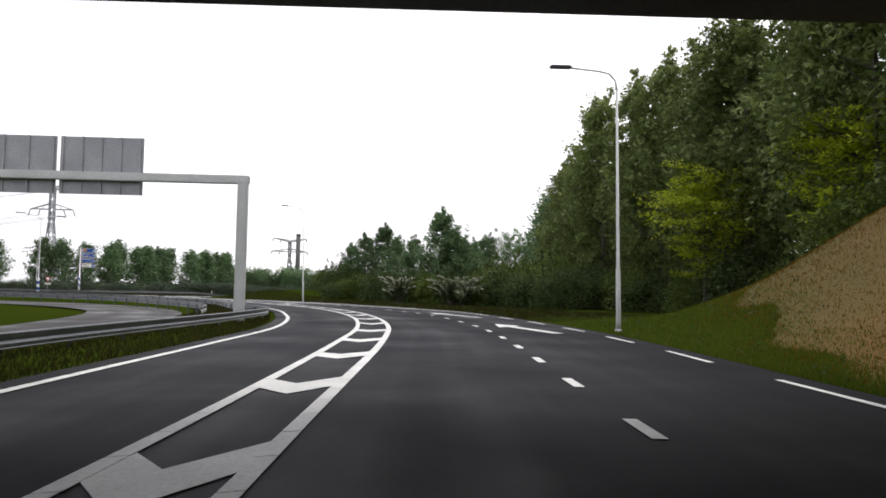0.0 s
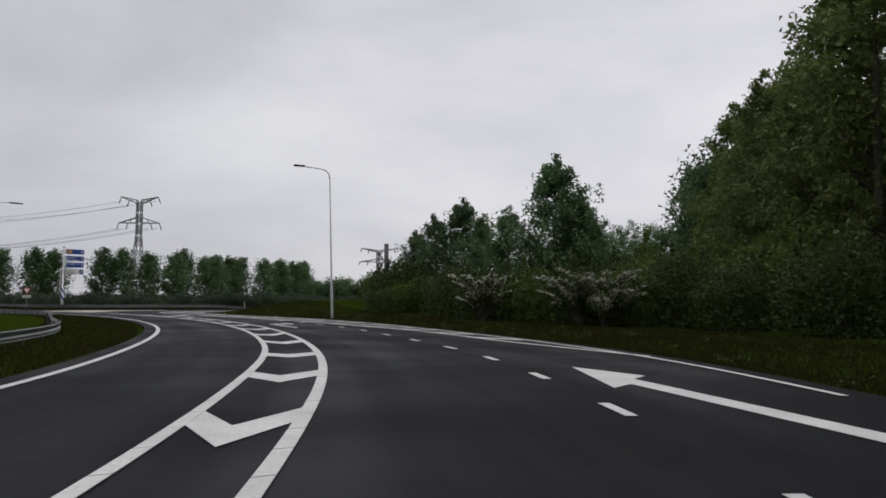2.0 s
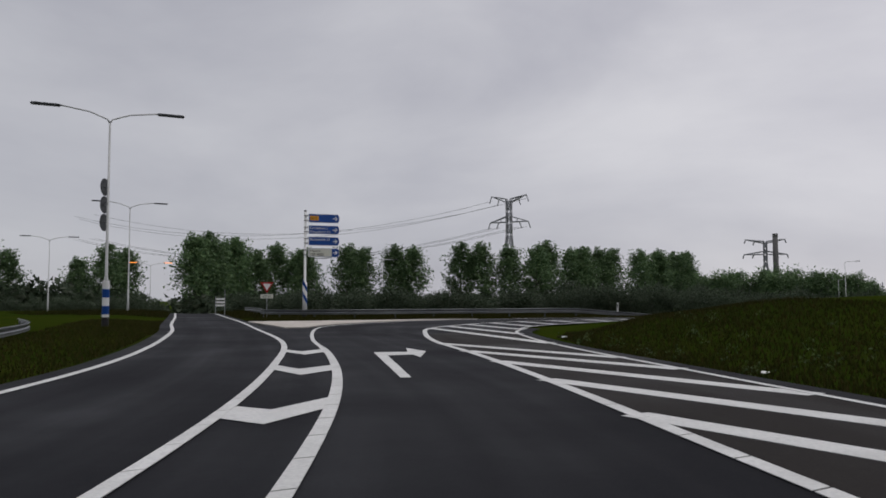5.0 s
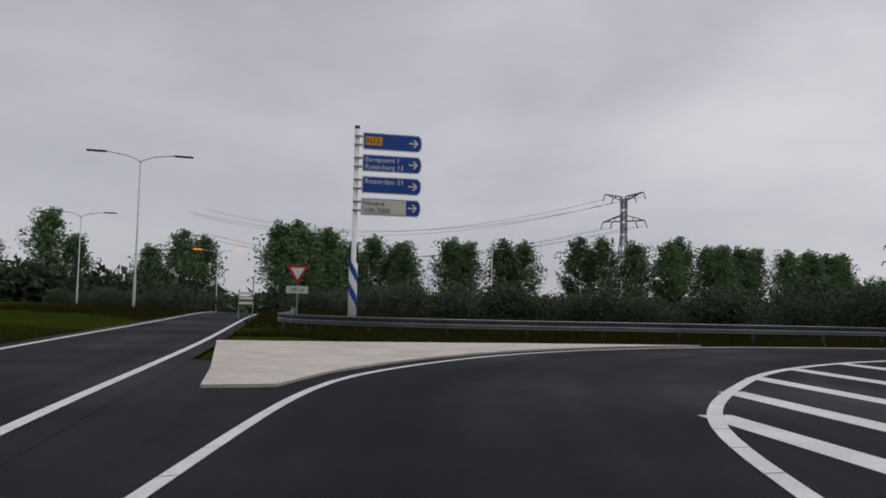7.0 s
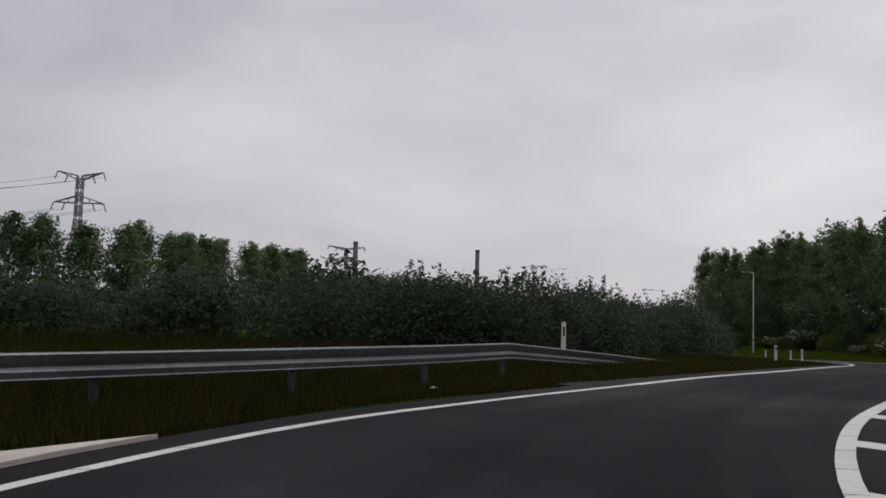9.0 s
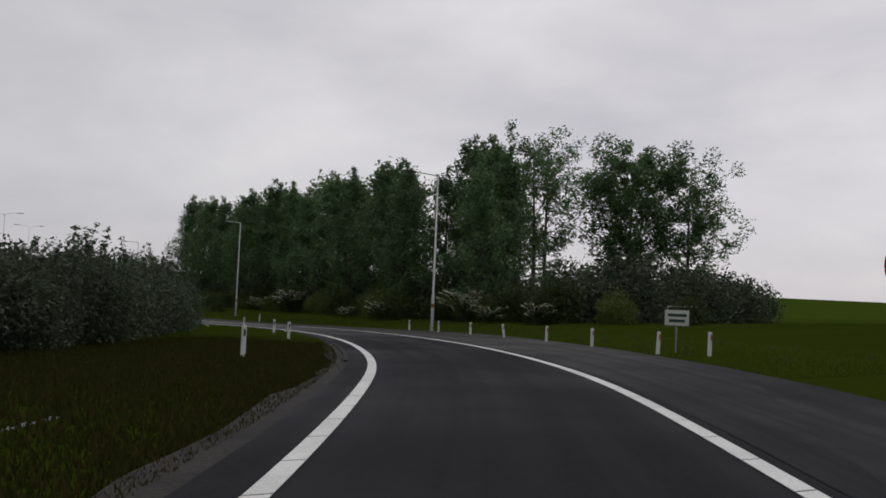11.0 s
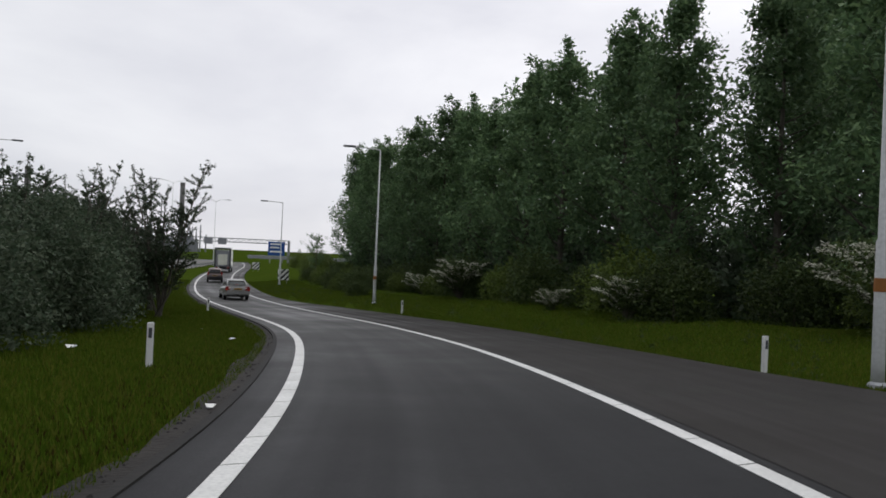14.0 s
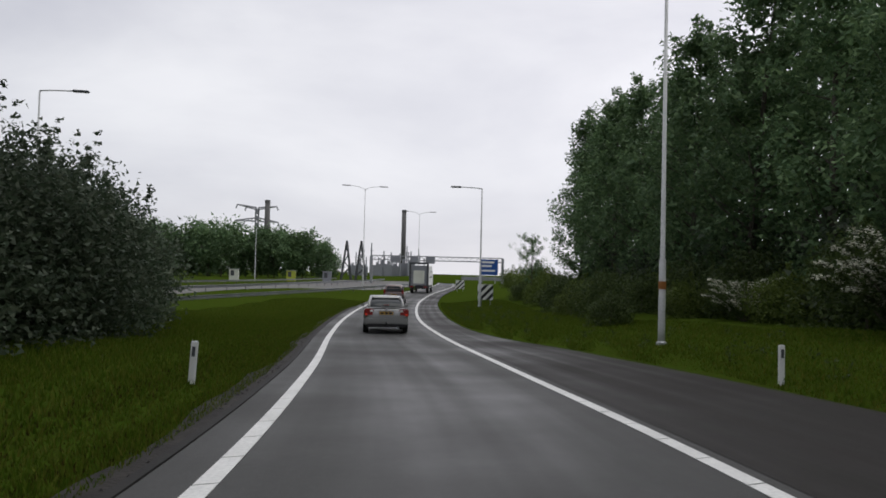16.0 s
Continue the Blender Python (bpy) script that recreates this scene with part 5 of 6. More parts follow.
def yield_sign():
    x, y = -55.0, 121.5
    top = thing("yield_sign", Matrix.Translation((x, y, gz(x, y))) @ Matrix.Rotation(radians(45), 4, "Z"), "red and white triangular yield sign over a distance plate", "traffic sign")
    part("post", tubed([(0, 0, 0), (0, 0, 2.6)], 0.035, 8), M_STEEL, top)
    outline_part("triangle", [(0, 1.75), (0.47, 2.55), (-0.47, 2.55)], -0.06, -0.04, M_SIGNRED, top, "red rimmed triangle")
    outline_part("panel", [(0, 1.95), (0.29, 2.44), (-0.29, 2.44)], -0.068, -0.061, M_WHITE, top)
    plate = outline_part("plate", [(-0.45, 1.38), (0.45, 1.38), (0.45, 1.68), (-0.45, 1.68)], -0.06, -0.04, M_CREAM, top)
    lettering("100 m", 0.24, Matrix.Translation((-0.33, -0.064, 1.45)) @ UPRIGHT, M_BLACK, plate)


yield_sign()


def ring(bm_r, z, y0, y1, n=28):
    return [(bm_r * math.cos(2 * math.pi * i / n), z + bm_r * math.sin(2 * math.pi * i / n)) for i in range(n)]


def motorway_sign():
    x, y = -14.7, 139.8
    top = thing("motorway_sign", Matrix.Translation((x, y, gz(x, y))) @ Matrix.Rotation(radians(-38), 4, "Z"), "blue motorway sign above a round speed limit sign", "traffic sign")
    part("post", tubed([(0, 0, 0), (0, 0, 4.3)], 0.05, 8), M_STEEL, top)
    outline_part("board", [(-0.52, 2.75), (0.52, 2.75), (0.52, 4.2), (-0.52, 4.2)], -0.08, -0.055, M_BLUE, top, "blue board with white road symbol")
    outline_part("symbol", [(-0.28, 2.95), (-0.16, 2.95), (-0.06, 4.05), (-0.12, 4.05)], -0.087, -0.081, M_WHITE, top)
    outline_part("symbol", [(0.28, 2.95), (0.12, 4.05), (0.06, 4.05), (0.16, 2.95)], -0.087, -0.081, M_WHITE, top)
    outline_part("symbol", [(-0.4, 3.52), (0.4, 3.52), (0.4, 3.66), (-0.4, 3.66)], -0.094, -0.088, M_WHITE, top)
    outline_part("disc", ring(0.58, 2.05, 0, 0), -0.08, -0.055, M_SIGNRED, top, "red rimmed white speed disc")
    disc = outline_part("panel", ring(0.46, 2.05, 0, 0), -0.087, -0.081, M_WHITE, top)
    lettering("100", 0.46, Matrix.Translation((-0.38, -0.092, 1.89)) @ UPRIGHT, M_BLACK, disc)


motorway_sign()


def small_sign(x, y, turn):
    top = thing("exit_sign", Matrix.Translation((x, y, gz(x, y))) @ Matrix.Rotation(radians(turn), 4, "Z"), "small grey-white sign with dark writing on a thin post", "traffic sign")
    part("post", tubed([(0, 0, 0), (0, 0, 1.3)], 0.03, 8), M_STEEL, top)
    plate = part("plate", boxed(-0.36, 0.36, -0.05, -0.03, 0.85, 1.32), M_CREAM, top)
    part("rim", boxed(-0.39, 0.39, -0.031, -0.018, 0.82, 1.35), M_GREENSIGN, top, "dark green rim")
    for z, w in ((0.95, 0.24), (1.12, 0.28)):
        part("text_bar", boxed(-w, w, -0.056, -0.0505, z, z + 0.09), M_GREENSIGN, plate)


def height_frame(x, y, turn):
    """A low goal of thin white bars over a path."""
    top = thing("barrier_frame", Matrix.Translation((x, y, gz(x, y))) @ Matrix.Rotation(radians(turn), 4, "Z"), "low white goal-shaped barrier of thin bars", "barrier")
    for xx in (-2.2, 2.2):
        part("post", tubed([(xx, 0, -0.2), (xx, 0, 1.35)], 0.045, 8), M_WHITE, top)
    part("crossbar", tubed([(-2.25, 0, 1.35), (2.25, 0, 1.35)], 0.04, 8), M_WHITE, top)


M_GREENSIGN = plain("sign_green", (0.03, 0.075, 0.05), 0.5)
small_sign(-9.3, 148.8, -40)
height_frame(22.3, 172.3, 8)


def plate_sign(x, y, turn):
    top = thing("plate_sign", Matrix.Translation((x, y, gz(x, y))) @ Matrix.Rotation(radians(turn), 4, "Z"), "grey post pair holding three narrow white plates", "traffic sign")
    for xx in (-0.38, 0.38):
        part("post", tubed([(xx, 0, 0), (xx, 0, 2.3 if xx > 0 else 1.7)], 0.03, 8), M_STEEL, top)
    for z in (0.85, 1.12, 1.39):
        part("plate", boxed(-0.36, 0.36, -0.05, -0.03, z, z + 0.15), M_WHITE, top)


plate_sign(-65.6, 126.9, 52)


def lamp_signs():
    """Striped sleeve and round signs, seen edge-on, fixed to the lamp by the junction."""
    x, y = -48.0, 103.4
    z = gz(x, y)
    top = thing("striped_sleeve", Matrix.Translation((x, y, z)), "blue and white striped sleeve round a lamp post", "post sleeve")
    part("sleeve", tubed([(0, 0, 0.4), (0, 0, 2.2)], 0.16, 12), M_WHITE, top)
    part("foot", tubed([(0, 0, 0), (0, 0, 0.45)], 0.165, 12), M_BLACK, top)
    for z0 in (0.6, 1.4):
        part("stripe", tubed([(0, 0, z0), (0.03, -0.02, z0 + 0.4)], 0.166, 12), M_BLUE, top, "blue stripe")
    for k in range(3):
        sg = thing("round_sign", Matrix.Translation((x, y, z + 5.0 + 0.86 * k)) @ Matrix.Rotation(radians(118), 4, "Z"), "round traffic sign seen nearly edge-on from behind", "traffic sign", "round signs on the lamp")
        outline_part("disc", ring(0.42, 0, 0, 0, 22), 0.16, 0.19, M_DARK, sg)
        outline_part("front", ring(0.40, 0, 0, 0, 22), 0.192, 0.2, M_WHITE, sg)
        part("bracket", boxed(-0.05, 0.05, 0.0, 0.16, -0.05, 0.05), M_STEEL, sg)


lamp_signs()


def pylon(x, y, height, turn, label, heavy=1.0, wide=1.0):
    top = thing("power_pylon", Matrix.Translation((x, y, 0)) @ Matrix.Rotation(radians(turn), 4, "Z"), label, "power pylon")
    bm = bmesh.new()
    w0, w1 = height * 0.075, height * 0.02
    H = height * 0.9
    r = height * 0.0028 * heavy
    levels = [0, 0.2, 0.37, 0.52, 0.65, 0.77, 0.88, 1.0]

    def corner(u, k):
        w = w0 + (w1 - w0) * min(1, u / 0.65) ** 0.8
        return Vector((w * (1, -1, -1, 1)[k], w * (1, 1, -1, -1)[k], H * u))
    for a, b in zip(levels, levels[1:]):
        for k in range(4):
            tube(bm, [corner(a, k), corner(b, k)], r * 1.3, 4)
            tube(bm, [corner(a, k), corner(b, (k + 1) % 4)], r, 4)
            tube(bm, [corner(a, (k + 1) % 4), corner(b, k)], r, 4)
    part("tower", bm, M_PYLON, top)
    for z, half, lift in ((0.775, 0.18 * wide, 0.0), (0.97, 0.165 * wide, 0.06)):
        bm = bmesh.new()
        for s in (-1, 1):
            e = Vector((s * half * height, 0, z * H + lift * height))
            for yy in (-w1, w1):
                tube(bm, [(s * w1, yy, z * H), e], r * 1.2, 4)
                tube(bm, [(s * w1, yy, z * H + (0.05 if lift == 0 else 0.03) * height), e], r * 1.2, 4)
            for f in (0.35, 0.68):
                tube(bm, [Vector((s * w1, 0, z * H)).lerp(e, f), Vector((s * w1, 0, z * H + 0.04 * height)).lerp(e, f)], r, 4)
        for s in ((-1, -0.55, 0.55, 1)):
            p = Vector((s * half * height, 0, z * H + lift * height * abs(s)))
            tube(bm, [p, p + Vector((0.02 * height * (1 if s > 0 else -1), 0, -0.06 * height))], r * 1.3, 4)
        part("crossarm", bm, M_PYLON, top)
    return top


M_PYLON = plain("grey_lattice_steel", (0.30, 0.31, 0.33), 0.6, 0.2)
pylon(-274.5, 608, 86, 5, "grey lattice power pylon with two crossarms", 1.3)
pylon(-175, 1165, 84, 20, "distant grey power pylon", 2.6, 1.75)


def chimney(x, y, r, h, label):
    top = thing("chimney", Matrix.Translation((x, y, 0)), label, "chimney")
    part("shaft", tubed([(0, 0, -3), (0, 0, h)], [r * 1.15, r], 20), M_DARKCON, top, smooth=True)
    part("rim", tubed([(0, 0, h - r), (0, 0, h + 0.2 * r)], r * 1.06, 20), M_DARKCON, top)


chimney(10.6, 1351, 3.3, 92.5, "tall grey factory chimney")
chimney(-163, 1168, 3.2, 85, "tall grey factory chimney")

# power lines from the lattice pylon
for k, (dx, dz) in enumerate(((-14, 81), (-8, 78), (14, 81), (-15, 60), (-8, 60), (8, 60), (15, 60))):
    a, b = Vector((-274.5 + dx, 608, dz - 4)), Vector((-640 + dx, 500, dz - 4))
    pts = [a.lerp(b, i / 16) - Vector((0, 0, 22 * (1 - (2 * i / 16 - 1) ** 2))) for i in range(17)]
    tagged(part("power_line", tubed(pts, 0.13, 5), M_PYLON), "thin dark overhead power line", "power line", "power lines")


def works():
    """The works on the skyline beyond the motorway: one object for each building or stack."""
    r = np.random.default_rng(8)
    for i in range(30):
        x, y = -34 + 1.7 * i + r.normal(0, 1.5), 740 + r.uniform(0, 60)
        h = r.uniform(9, 20)
        if i % 3 == 0:
            t = thing("works_building", Matrix.Translation((x, y, 0)), "grey industrial building on the skyline", "building", "works on the skyline")
            part("body", boxed(-r.uniform(2, 4), r.uniform(2, 4), -4, 4, -6, h * 0.3), M_FAR, t)
            part("roof_plant", boxed(-1, 1, -2, 2, h * 0.3, h * 0.45), M_FAR, t)
        else:
            t = thing("works_stack", Matrix.Translation((x, y, 0)), "slim grey industrial stack on the skyline", "stack", "works on the skyline")
            part("shaft", tubed([(0, 0, -6), (0, 0, h)], [0.6, 0.4], 10), M_FAR, t)
            part("platform", tubed([(0, 0, h * 0.7), (0, 0, h * 0.72)], 1.2, 10), M_FAR, t)


M_FAR = plain("hazy_grey", (0.26, 0.27, 0.29), 0.7)
works()


def far_gantry():
    z = float(rise(0, 380))
    top = thing("sign_gantry", Matrix.Translation((0, 380, z)), "grey lattice gantry across the motorway", "sign gantry")
    for x in (-11, 21):
        part("post", boxed(x - 0.3, x + 0.3, -0.3, 0.3, -1.5, 6.6), M_STEEL, top)
    for zz in (5.6, 6.6):
        part("chord", boxed(-11, 21, -0.15, 0.15, zz, zz + 0.22), M_STEEL, top)
    for i in range(20):
        x = -10.6 + i * 1.55
        bm = tubed([(x, 0, 5.7), (x + 0.78, 0, 6.65), (x + 1.55, 0, 5.7)], 0.08, 5)
        part("brace", bm, M_STEEL, top)
    for x in (-5.3, -0.4, 3.2):
        part("signal_box", boxed(x - 1.1, x + 1.1, -0.5, -0.2, 5.0, 6.8), M_FAR, top, "grey lane signal box")
    b = thing("route_sign", Matrix.Translation((14.9, 376, z)), "blue route sign with white writing on two posts", "traffic sign")
    part("board", boxed(0, 4.4, -0.1, 0, 2.6, 6.3), M_BLUE, b)
    for x in (0.6, 3.8):
        part("post", boxed(x - 0.12, x + 0.12, 0.02, 0.2, -1, 6.2), M_STEEL, b)
    for zz, w in ((5.4, 3.0), (4.5, 2.4), (3.4, 3.2)):
        part("text_bar", boxed(0.5, 0.5 + w, -0.14, -0.105, zz, zz + 0.45), M_WHITE, b)


far_gantry()


def curve_board(x, y):
    top = thing("bend_marker", Matrix.Translation((x, y, gz(x, y))), "black and white striped bend marker board", "traffic sign", "bend markers")
    for xx in (-0.4, 0.4):
        part("post", tubed([(xx, 0.03, 0), (xx, 0.03, 1.6)], 0.03, 8), M_STEEL, top)
    board = part("board", boxed(-0.6, 0.6, -0.02, 0.02, 0.45, 1.65), M_WHITE, top)
    square = [(-0.59, 0.46), (0.59, 0.46), (0.59, 1.64), (-0.59, 1.64)]
    for c in (-1.35, -0.75, -0.15):
        stripe_shape = clipped(clipped(square, (1.0, -1.0), c), (-1.0, 1.0), 0.3 - c)
        if len(stripe_shape) > 2:
            outline_part("stripe", stripe_shape, -0.028, -0.021, M_BLACK, board)


for x, y in ((1.2, 251.8), (3.6, 301)):
    curve_board(x, y)


M_YGREEN = plain("yellow_green_paint", (0.42, 0.46, 0.06), 0.5)


def cabinet(x, y, colour):
    top = thing("roadside_cabinet", Matrix.Translation((x, y, gz(x, y))) @ Matrix.Scale(1.3, 4), "small roadside cabinet with a dark panel", "cabinet", "roadside cabinets")
    part("body", boxed(-0.8, 0.8, -0.4, 0.4, 0, 1.9, bevel=0.05), colour, top)
    part("panel", boxed(-0.5, 0.1, -0.43, -0.405, 0.8, 1.7), M_DARK, top)
    part("roof", boxed(-0.9, 0.9, -0.5, 0.5, 1.903, 2.0), M_STEEL, top)


for x, y, c in ((-42.0, 371, M_CREAM), (-29.5, 374, M_YGREEN), (-21.5, 378, M_FAR)):
    cabinet(x, y, c)
for x in (-20.6, -16):
    t = thing("lattice_mast", Matrix.Translation((x, 440, -5)), "dark tapering lattice mast", "mast", "lattice masts")
    part("legs", tubed([(-1.7, 0, 0), (-0.05, 0, 13.5), (0.05, 0, 13.5), (1.7, 0, 0)], [0.5, 0.3, 0.3, 0.5], 6), M_DARK, t)
    part("braces", tubed([(-1.2, 0, 2.5), (0.95, 0, 4.7), (-0.7, 0, 6.8), (0.5, 0, 8.9), (0, 0, 11)], 0.3, 5), M_DARK, t)
t = thing("viaduct", Matrix.Translation((25, 470, -14)), "long grey viaduct beyond the slip road", "viaduct")
part("deck", boxed(-5, 120, 0, 10, 10.3, 11.8), M_FAR, t)
for i in range(5):
    part("pier", boxed(2 + 27 * i, 5 + 27 * i, 3, 7, -2, 10.29), M_FAR, t)

# ---- vehicles ----
M_SILVER, _t, _b = material("silver_car_paint", 0.32, 0.55)
_b.inputs["Base Color"].default_value = (0.27, 0.27, 0.262, 1)
_b.inputs["Coat Weight"].default_value = 0.5
M_BRONZE, _t, _b = material("grey_red_car_paint", 0.35, 0.4)
_b.inputs["Base Color"].default_value = (0.15, 0.115, 0.108, 1)
_b.inputs["Coat Weight"].default_value = 0.5
M_GLASS, _t, _b = material("tinted_glass", 0.06)
_b.inputs["Base Color"].default_value = (0.03, 0.035, 0.036, 1)
_b.inputs["Specular IOR Level"].default_value = 0.16
M_TYRE = plain("tyre_rubber", (0.018, 0.018, 0.018), 0.8)
M_RIM = plain("wheel_rim", (0.40, 0.41, 0.42), 0.35, 0.7)
M_PLATE = plain("yellow_plate", (0.55, 0.32, 0.05), 0.45)
M_TAIL = plain("red_tail_lens", (0.24, 0.016, 0.014), 0.3)
# weak glow added to brighten the red lens; the car's lamps are off
M_TAIL_GLOW = glow("glowing_tail_lens", (0.7, 0.06, 0.03), 0.1)
M_TRIM = plain("black_plastic", (0.025, 0.025, 0.027), 0.6)


def loft(name, stations, mat, parent, label="", power=2.6):
    """A body from cross-sections: (y, half width, z low, z high) with rounded corners."""
    n, verts, faces = 24, [], []
    for y, w, z0, z1 in stations:
        for k in range(n):
            a = 2 * math.pi * k / n
            c, s = math.cos(a), math.sin(a)
            verts.append((w * abs(c) ** (2 / power) * (1 if c > 0 else -1), y, (z0 + z1) / 2 + (z1 - z0) / 2 * abs(s) ** (2 / power) * (1 if s > 0 else -1)))
    m = len(stations)
    for i in range(m - 1):
        for k in range(n):
            faces.append((i * n + k, i * n + (k + 1) % n, (i + 1) * n + (k + 1) % n, (i + 1) * n + k))
    faces += [tuple(range(n - 1, -1, -1)), tuple((m - 1) * n + k for k in range(n))]
    ob = link_mesh(name, verts, faces, mat, parent, smooth=True)
    if label:
        ob["label"] = label
    return ob


def wheel(parent, x, y, r=0.32, w=0.21):
    s = 1 if x > 0 else -1
    t = part("wheel", tubed([(x - w / 2, y, r), (x - w / 2 + 0.03, y, r), (x + w / 2 - 0.03, y, r), (x + w / 2, y, r)], [r * 0.9, r, r, r * 0.9], 20), M_TYRE, parent)
    part("rim", tubed([(x + s * (w / 2 - 0.02), y, r), (x + s * (w / 2 + 0.012), y, r)], [r * 0.62, r * 0.55], 16), M_RIM, t)


def quad_part(name, pts, mat, parent, label=""):
    ob = link_mesh(name, pts, [tuple(range(len(pts)))], mat, parent)
    m = ob.modifiers.new("thickness", "SOLIDIFY")
    m.thickness = 0.012
    if label:
        ob["label"] = label
    return ob


def sedan(m):
    top = thing("saloon_car", m, "silver four-door saloon car on the slip road, seen from behind", "car")
    loft("body", [(-2.40, 0.70, 0.42, 0.80), (-2.36, 0.82, 0.30, 0.98), (-2.2, 0.87, 0.26, 1.04), (-1.6, 0.895, 0.22, 1.05), (-0.6, 0.90, 0.20, 0.97), (0.8, 0.90, 0.20, 0.95), (1.4, 0.88, 0.22, 0.90), (2.1, 0.83, 0.25, 0.80), (2.36, 0.70, 0.32, 0.66)], M_SILVER, top, power=4.5)
    loft("windows", [(-1.98, 0.66, 0.90, 1.03), (-1.5, 0.69, 0.90, 1.26), (-1.05, 0.68, 0.9, 1.43), (-0.4, 0.67, 0.9, 1.46), (0.25, 0.66, 0.9, 1.42), (0.8, 0.67, 0.88, 1.15), (1.15, 0.67, 0.86, 0.96)], M_GLASS, top, "dark tinted windows all round", power=5)
    loft("roof", [(-1.22, 0.52, 1.385, 1.415), (-1.0, 0.64, 1.36, 1.475), (-0.4, 0.66, 1.37, 1.50), (0.2, 0.64, 1.36, 1.47), (0.45, 0.52, 1.33, 1.385)], M_SILVER, top, "silver roof panel", power=3.5)
    for s in (-1, 1):
        for name, path, r in (("rear_pillar", [(s * 0.68, -1.92, 1.03), (s * 0.665, -1.5, 1.24), (s * 0.58, -1.05, 1.425)], 0.055), ("door_pillar", [(s * 0.70, -0.2, 0.95), (s * 0.62, -0.2, 1.44)], 0.035), ("front_pillar", [(s * 0.68, 1.1, 0.96), (s * 0.66, 0.75, 1.17), (s * 0.58, 0.3, 1.40)], 0.04)):
            part(name, tubed(path, r, 8), M_SILVER, top, smooth=True)
        mir = part("mirror", boxed(s * 0.86, s * 1.02, 0.62, 0.74, 0.98, 1.10, bevel=0.03), M_SILVER, top)
        lamp = part("tail_light", boxed(s * 0.50, s * 0.872, -2.42, -2.15, 0.70, 0.99, bevel=0.04), M_TAIL, top, "red tail light cluster")
        part("glow_spot", boxed(s * 0.74, s * 0.83, -2.44, -2.405, 0.73, 0.80, bevel=0.01), M_TAIL_GLOW, lamp)
        part("reverse_lens", boxed(s * 0.53, s * 0.64, -2.435, -2.405, 0.86, 0.94), M_WHITE, lamp)
        for y in (-1.35, 1.38):
            wheel(top, s * 0.79, y)
    part("bumper", boxed(-0.86, 0.86, -2.47, -2.2, 0.40, 0.66, bevel=0.06), M_SILVER, top)
    part("lower_apron", boxed(-0.78, 0.78, -2.44, -2.15, 0.27, 0.399, bevel=0.03), M_TRIM, top, "black lower apron")
    plate = part("number_plate", boxed(-0.27, 0.27, -2.435, -2.405, 0.76, 0.875), M_PLATE, top, "yellow number plate")
    for x in (-0.17, 0.0, 0.17):
        part("text_bar", boxed(x - 0.06, x + 0.06, -2.441, -2.4355, 0.785, 0.85), M_BLACK, plate)
    part("garnish", boxed(-0.33, 0.33, -2.43, -2.38, 0.885, 0.915, bevel=0.008), M_RIM, top, "chrome strip over the plate")
    part("badge", tubed([(0, -2.44, 0.965), (0, -2.38, 0.965)], 0.05, 12), M_RIM, top)
    part("boot_lip", boxed(-0.7, 0.7, -2.37, -2.22, 1.035, 1.062, bevel=0.01), M_SILVER, top)
    part("tow_hook", tubed([(0, -2.42, 0.36), (0, -2.56, 0.36), (0, -2.6, 0.48)], 0.028, 8), M_BLACK, top)
    part("brake_light", boxed(-0.12, 0.12, -1.84, -1.78, 1.11, 1.135), M_TAIL, top, "high brake light behind the rear window")
    part("exhaust", tubed([(0.45, -2.42, 0.25), (0.45, -2.2, 0.25)], 0.035, 10), M_RIM, top)
    return top


def hatchback(m):
    top = thing("estate_car", m, "dark red-grey people carrier on the slip road", "car")
    loft("body", [(-2.1, 0.74, 0.40, 0.92), (-2.06, 0.84, 0.28, 1.02), (-1.4, 0.88, 0.22, 1.05), (0.8, 0.88, 0.22, 1.0), (1.6, 0.86, 0.24, 0.92), (2.05, 0.74, 0.32, 0.74)], M_BRONZE, top, power=4.5)
    loft("cabin", [(-2.03, 0.68, 0.95, 1.30), (-1.9, 0.70, 0.95, 1.56), (-0.8, 0.70, 0.95, 1.63), (0.1, 0.69, 0.95, 1.58), (0.9, 0.68, 0.92, 1.20), (1.3, 0.68, 0.9, 1.0)], M_BRONZE, top, power=5)
    quad_part("rear_window", [(-0.58, -2.075, 1.10), (0.58, -2.075, 1.10), (0.52, -1.98, 1.48), (-0.52, -1.98, 1.48)], M_GLASS, top)
    for s in (-1, 1):
        quad_part("side_window", [(s * 0.725, -1.7, 1.12), (s * 0.725, 0.6, 1.08), (s * 0.70, 0.1, 1.46), (s * 0.70, -1.65, 1.46)], M_GLASS, top)
        part("tail_light", boxed(s * 0.66, s * 0.82, -2.14, -2.0, 0.85, 1.2, bevel=0.03), M_TAIL, top)
        for y in (-1.3, 1.3):
            wheel(top, s * 0.77, y)
    part("bumper", boxed(-0.84, 0.84, -2.2, -1.95, 0.36, 0.64, bevel=0.05), M_TRIM, top)
    plate = part("number_plate", boxed(-0.26, 0.26, -2.16, -2.13, 0.74, 0.85), M_PLATE, top)
    part("text_bar", boxed(-0.2, 0.2, -2.166, -2.1605, 0.765, 0.825), M_BLACK, plate)
    return top


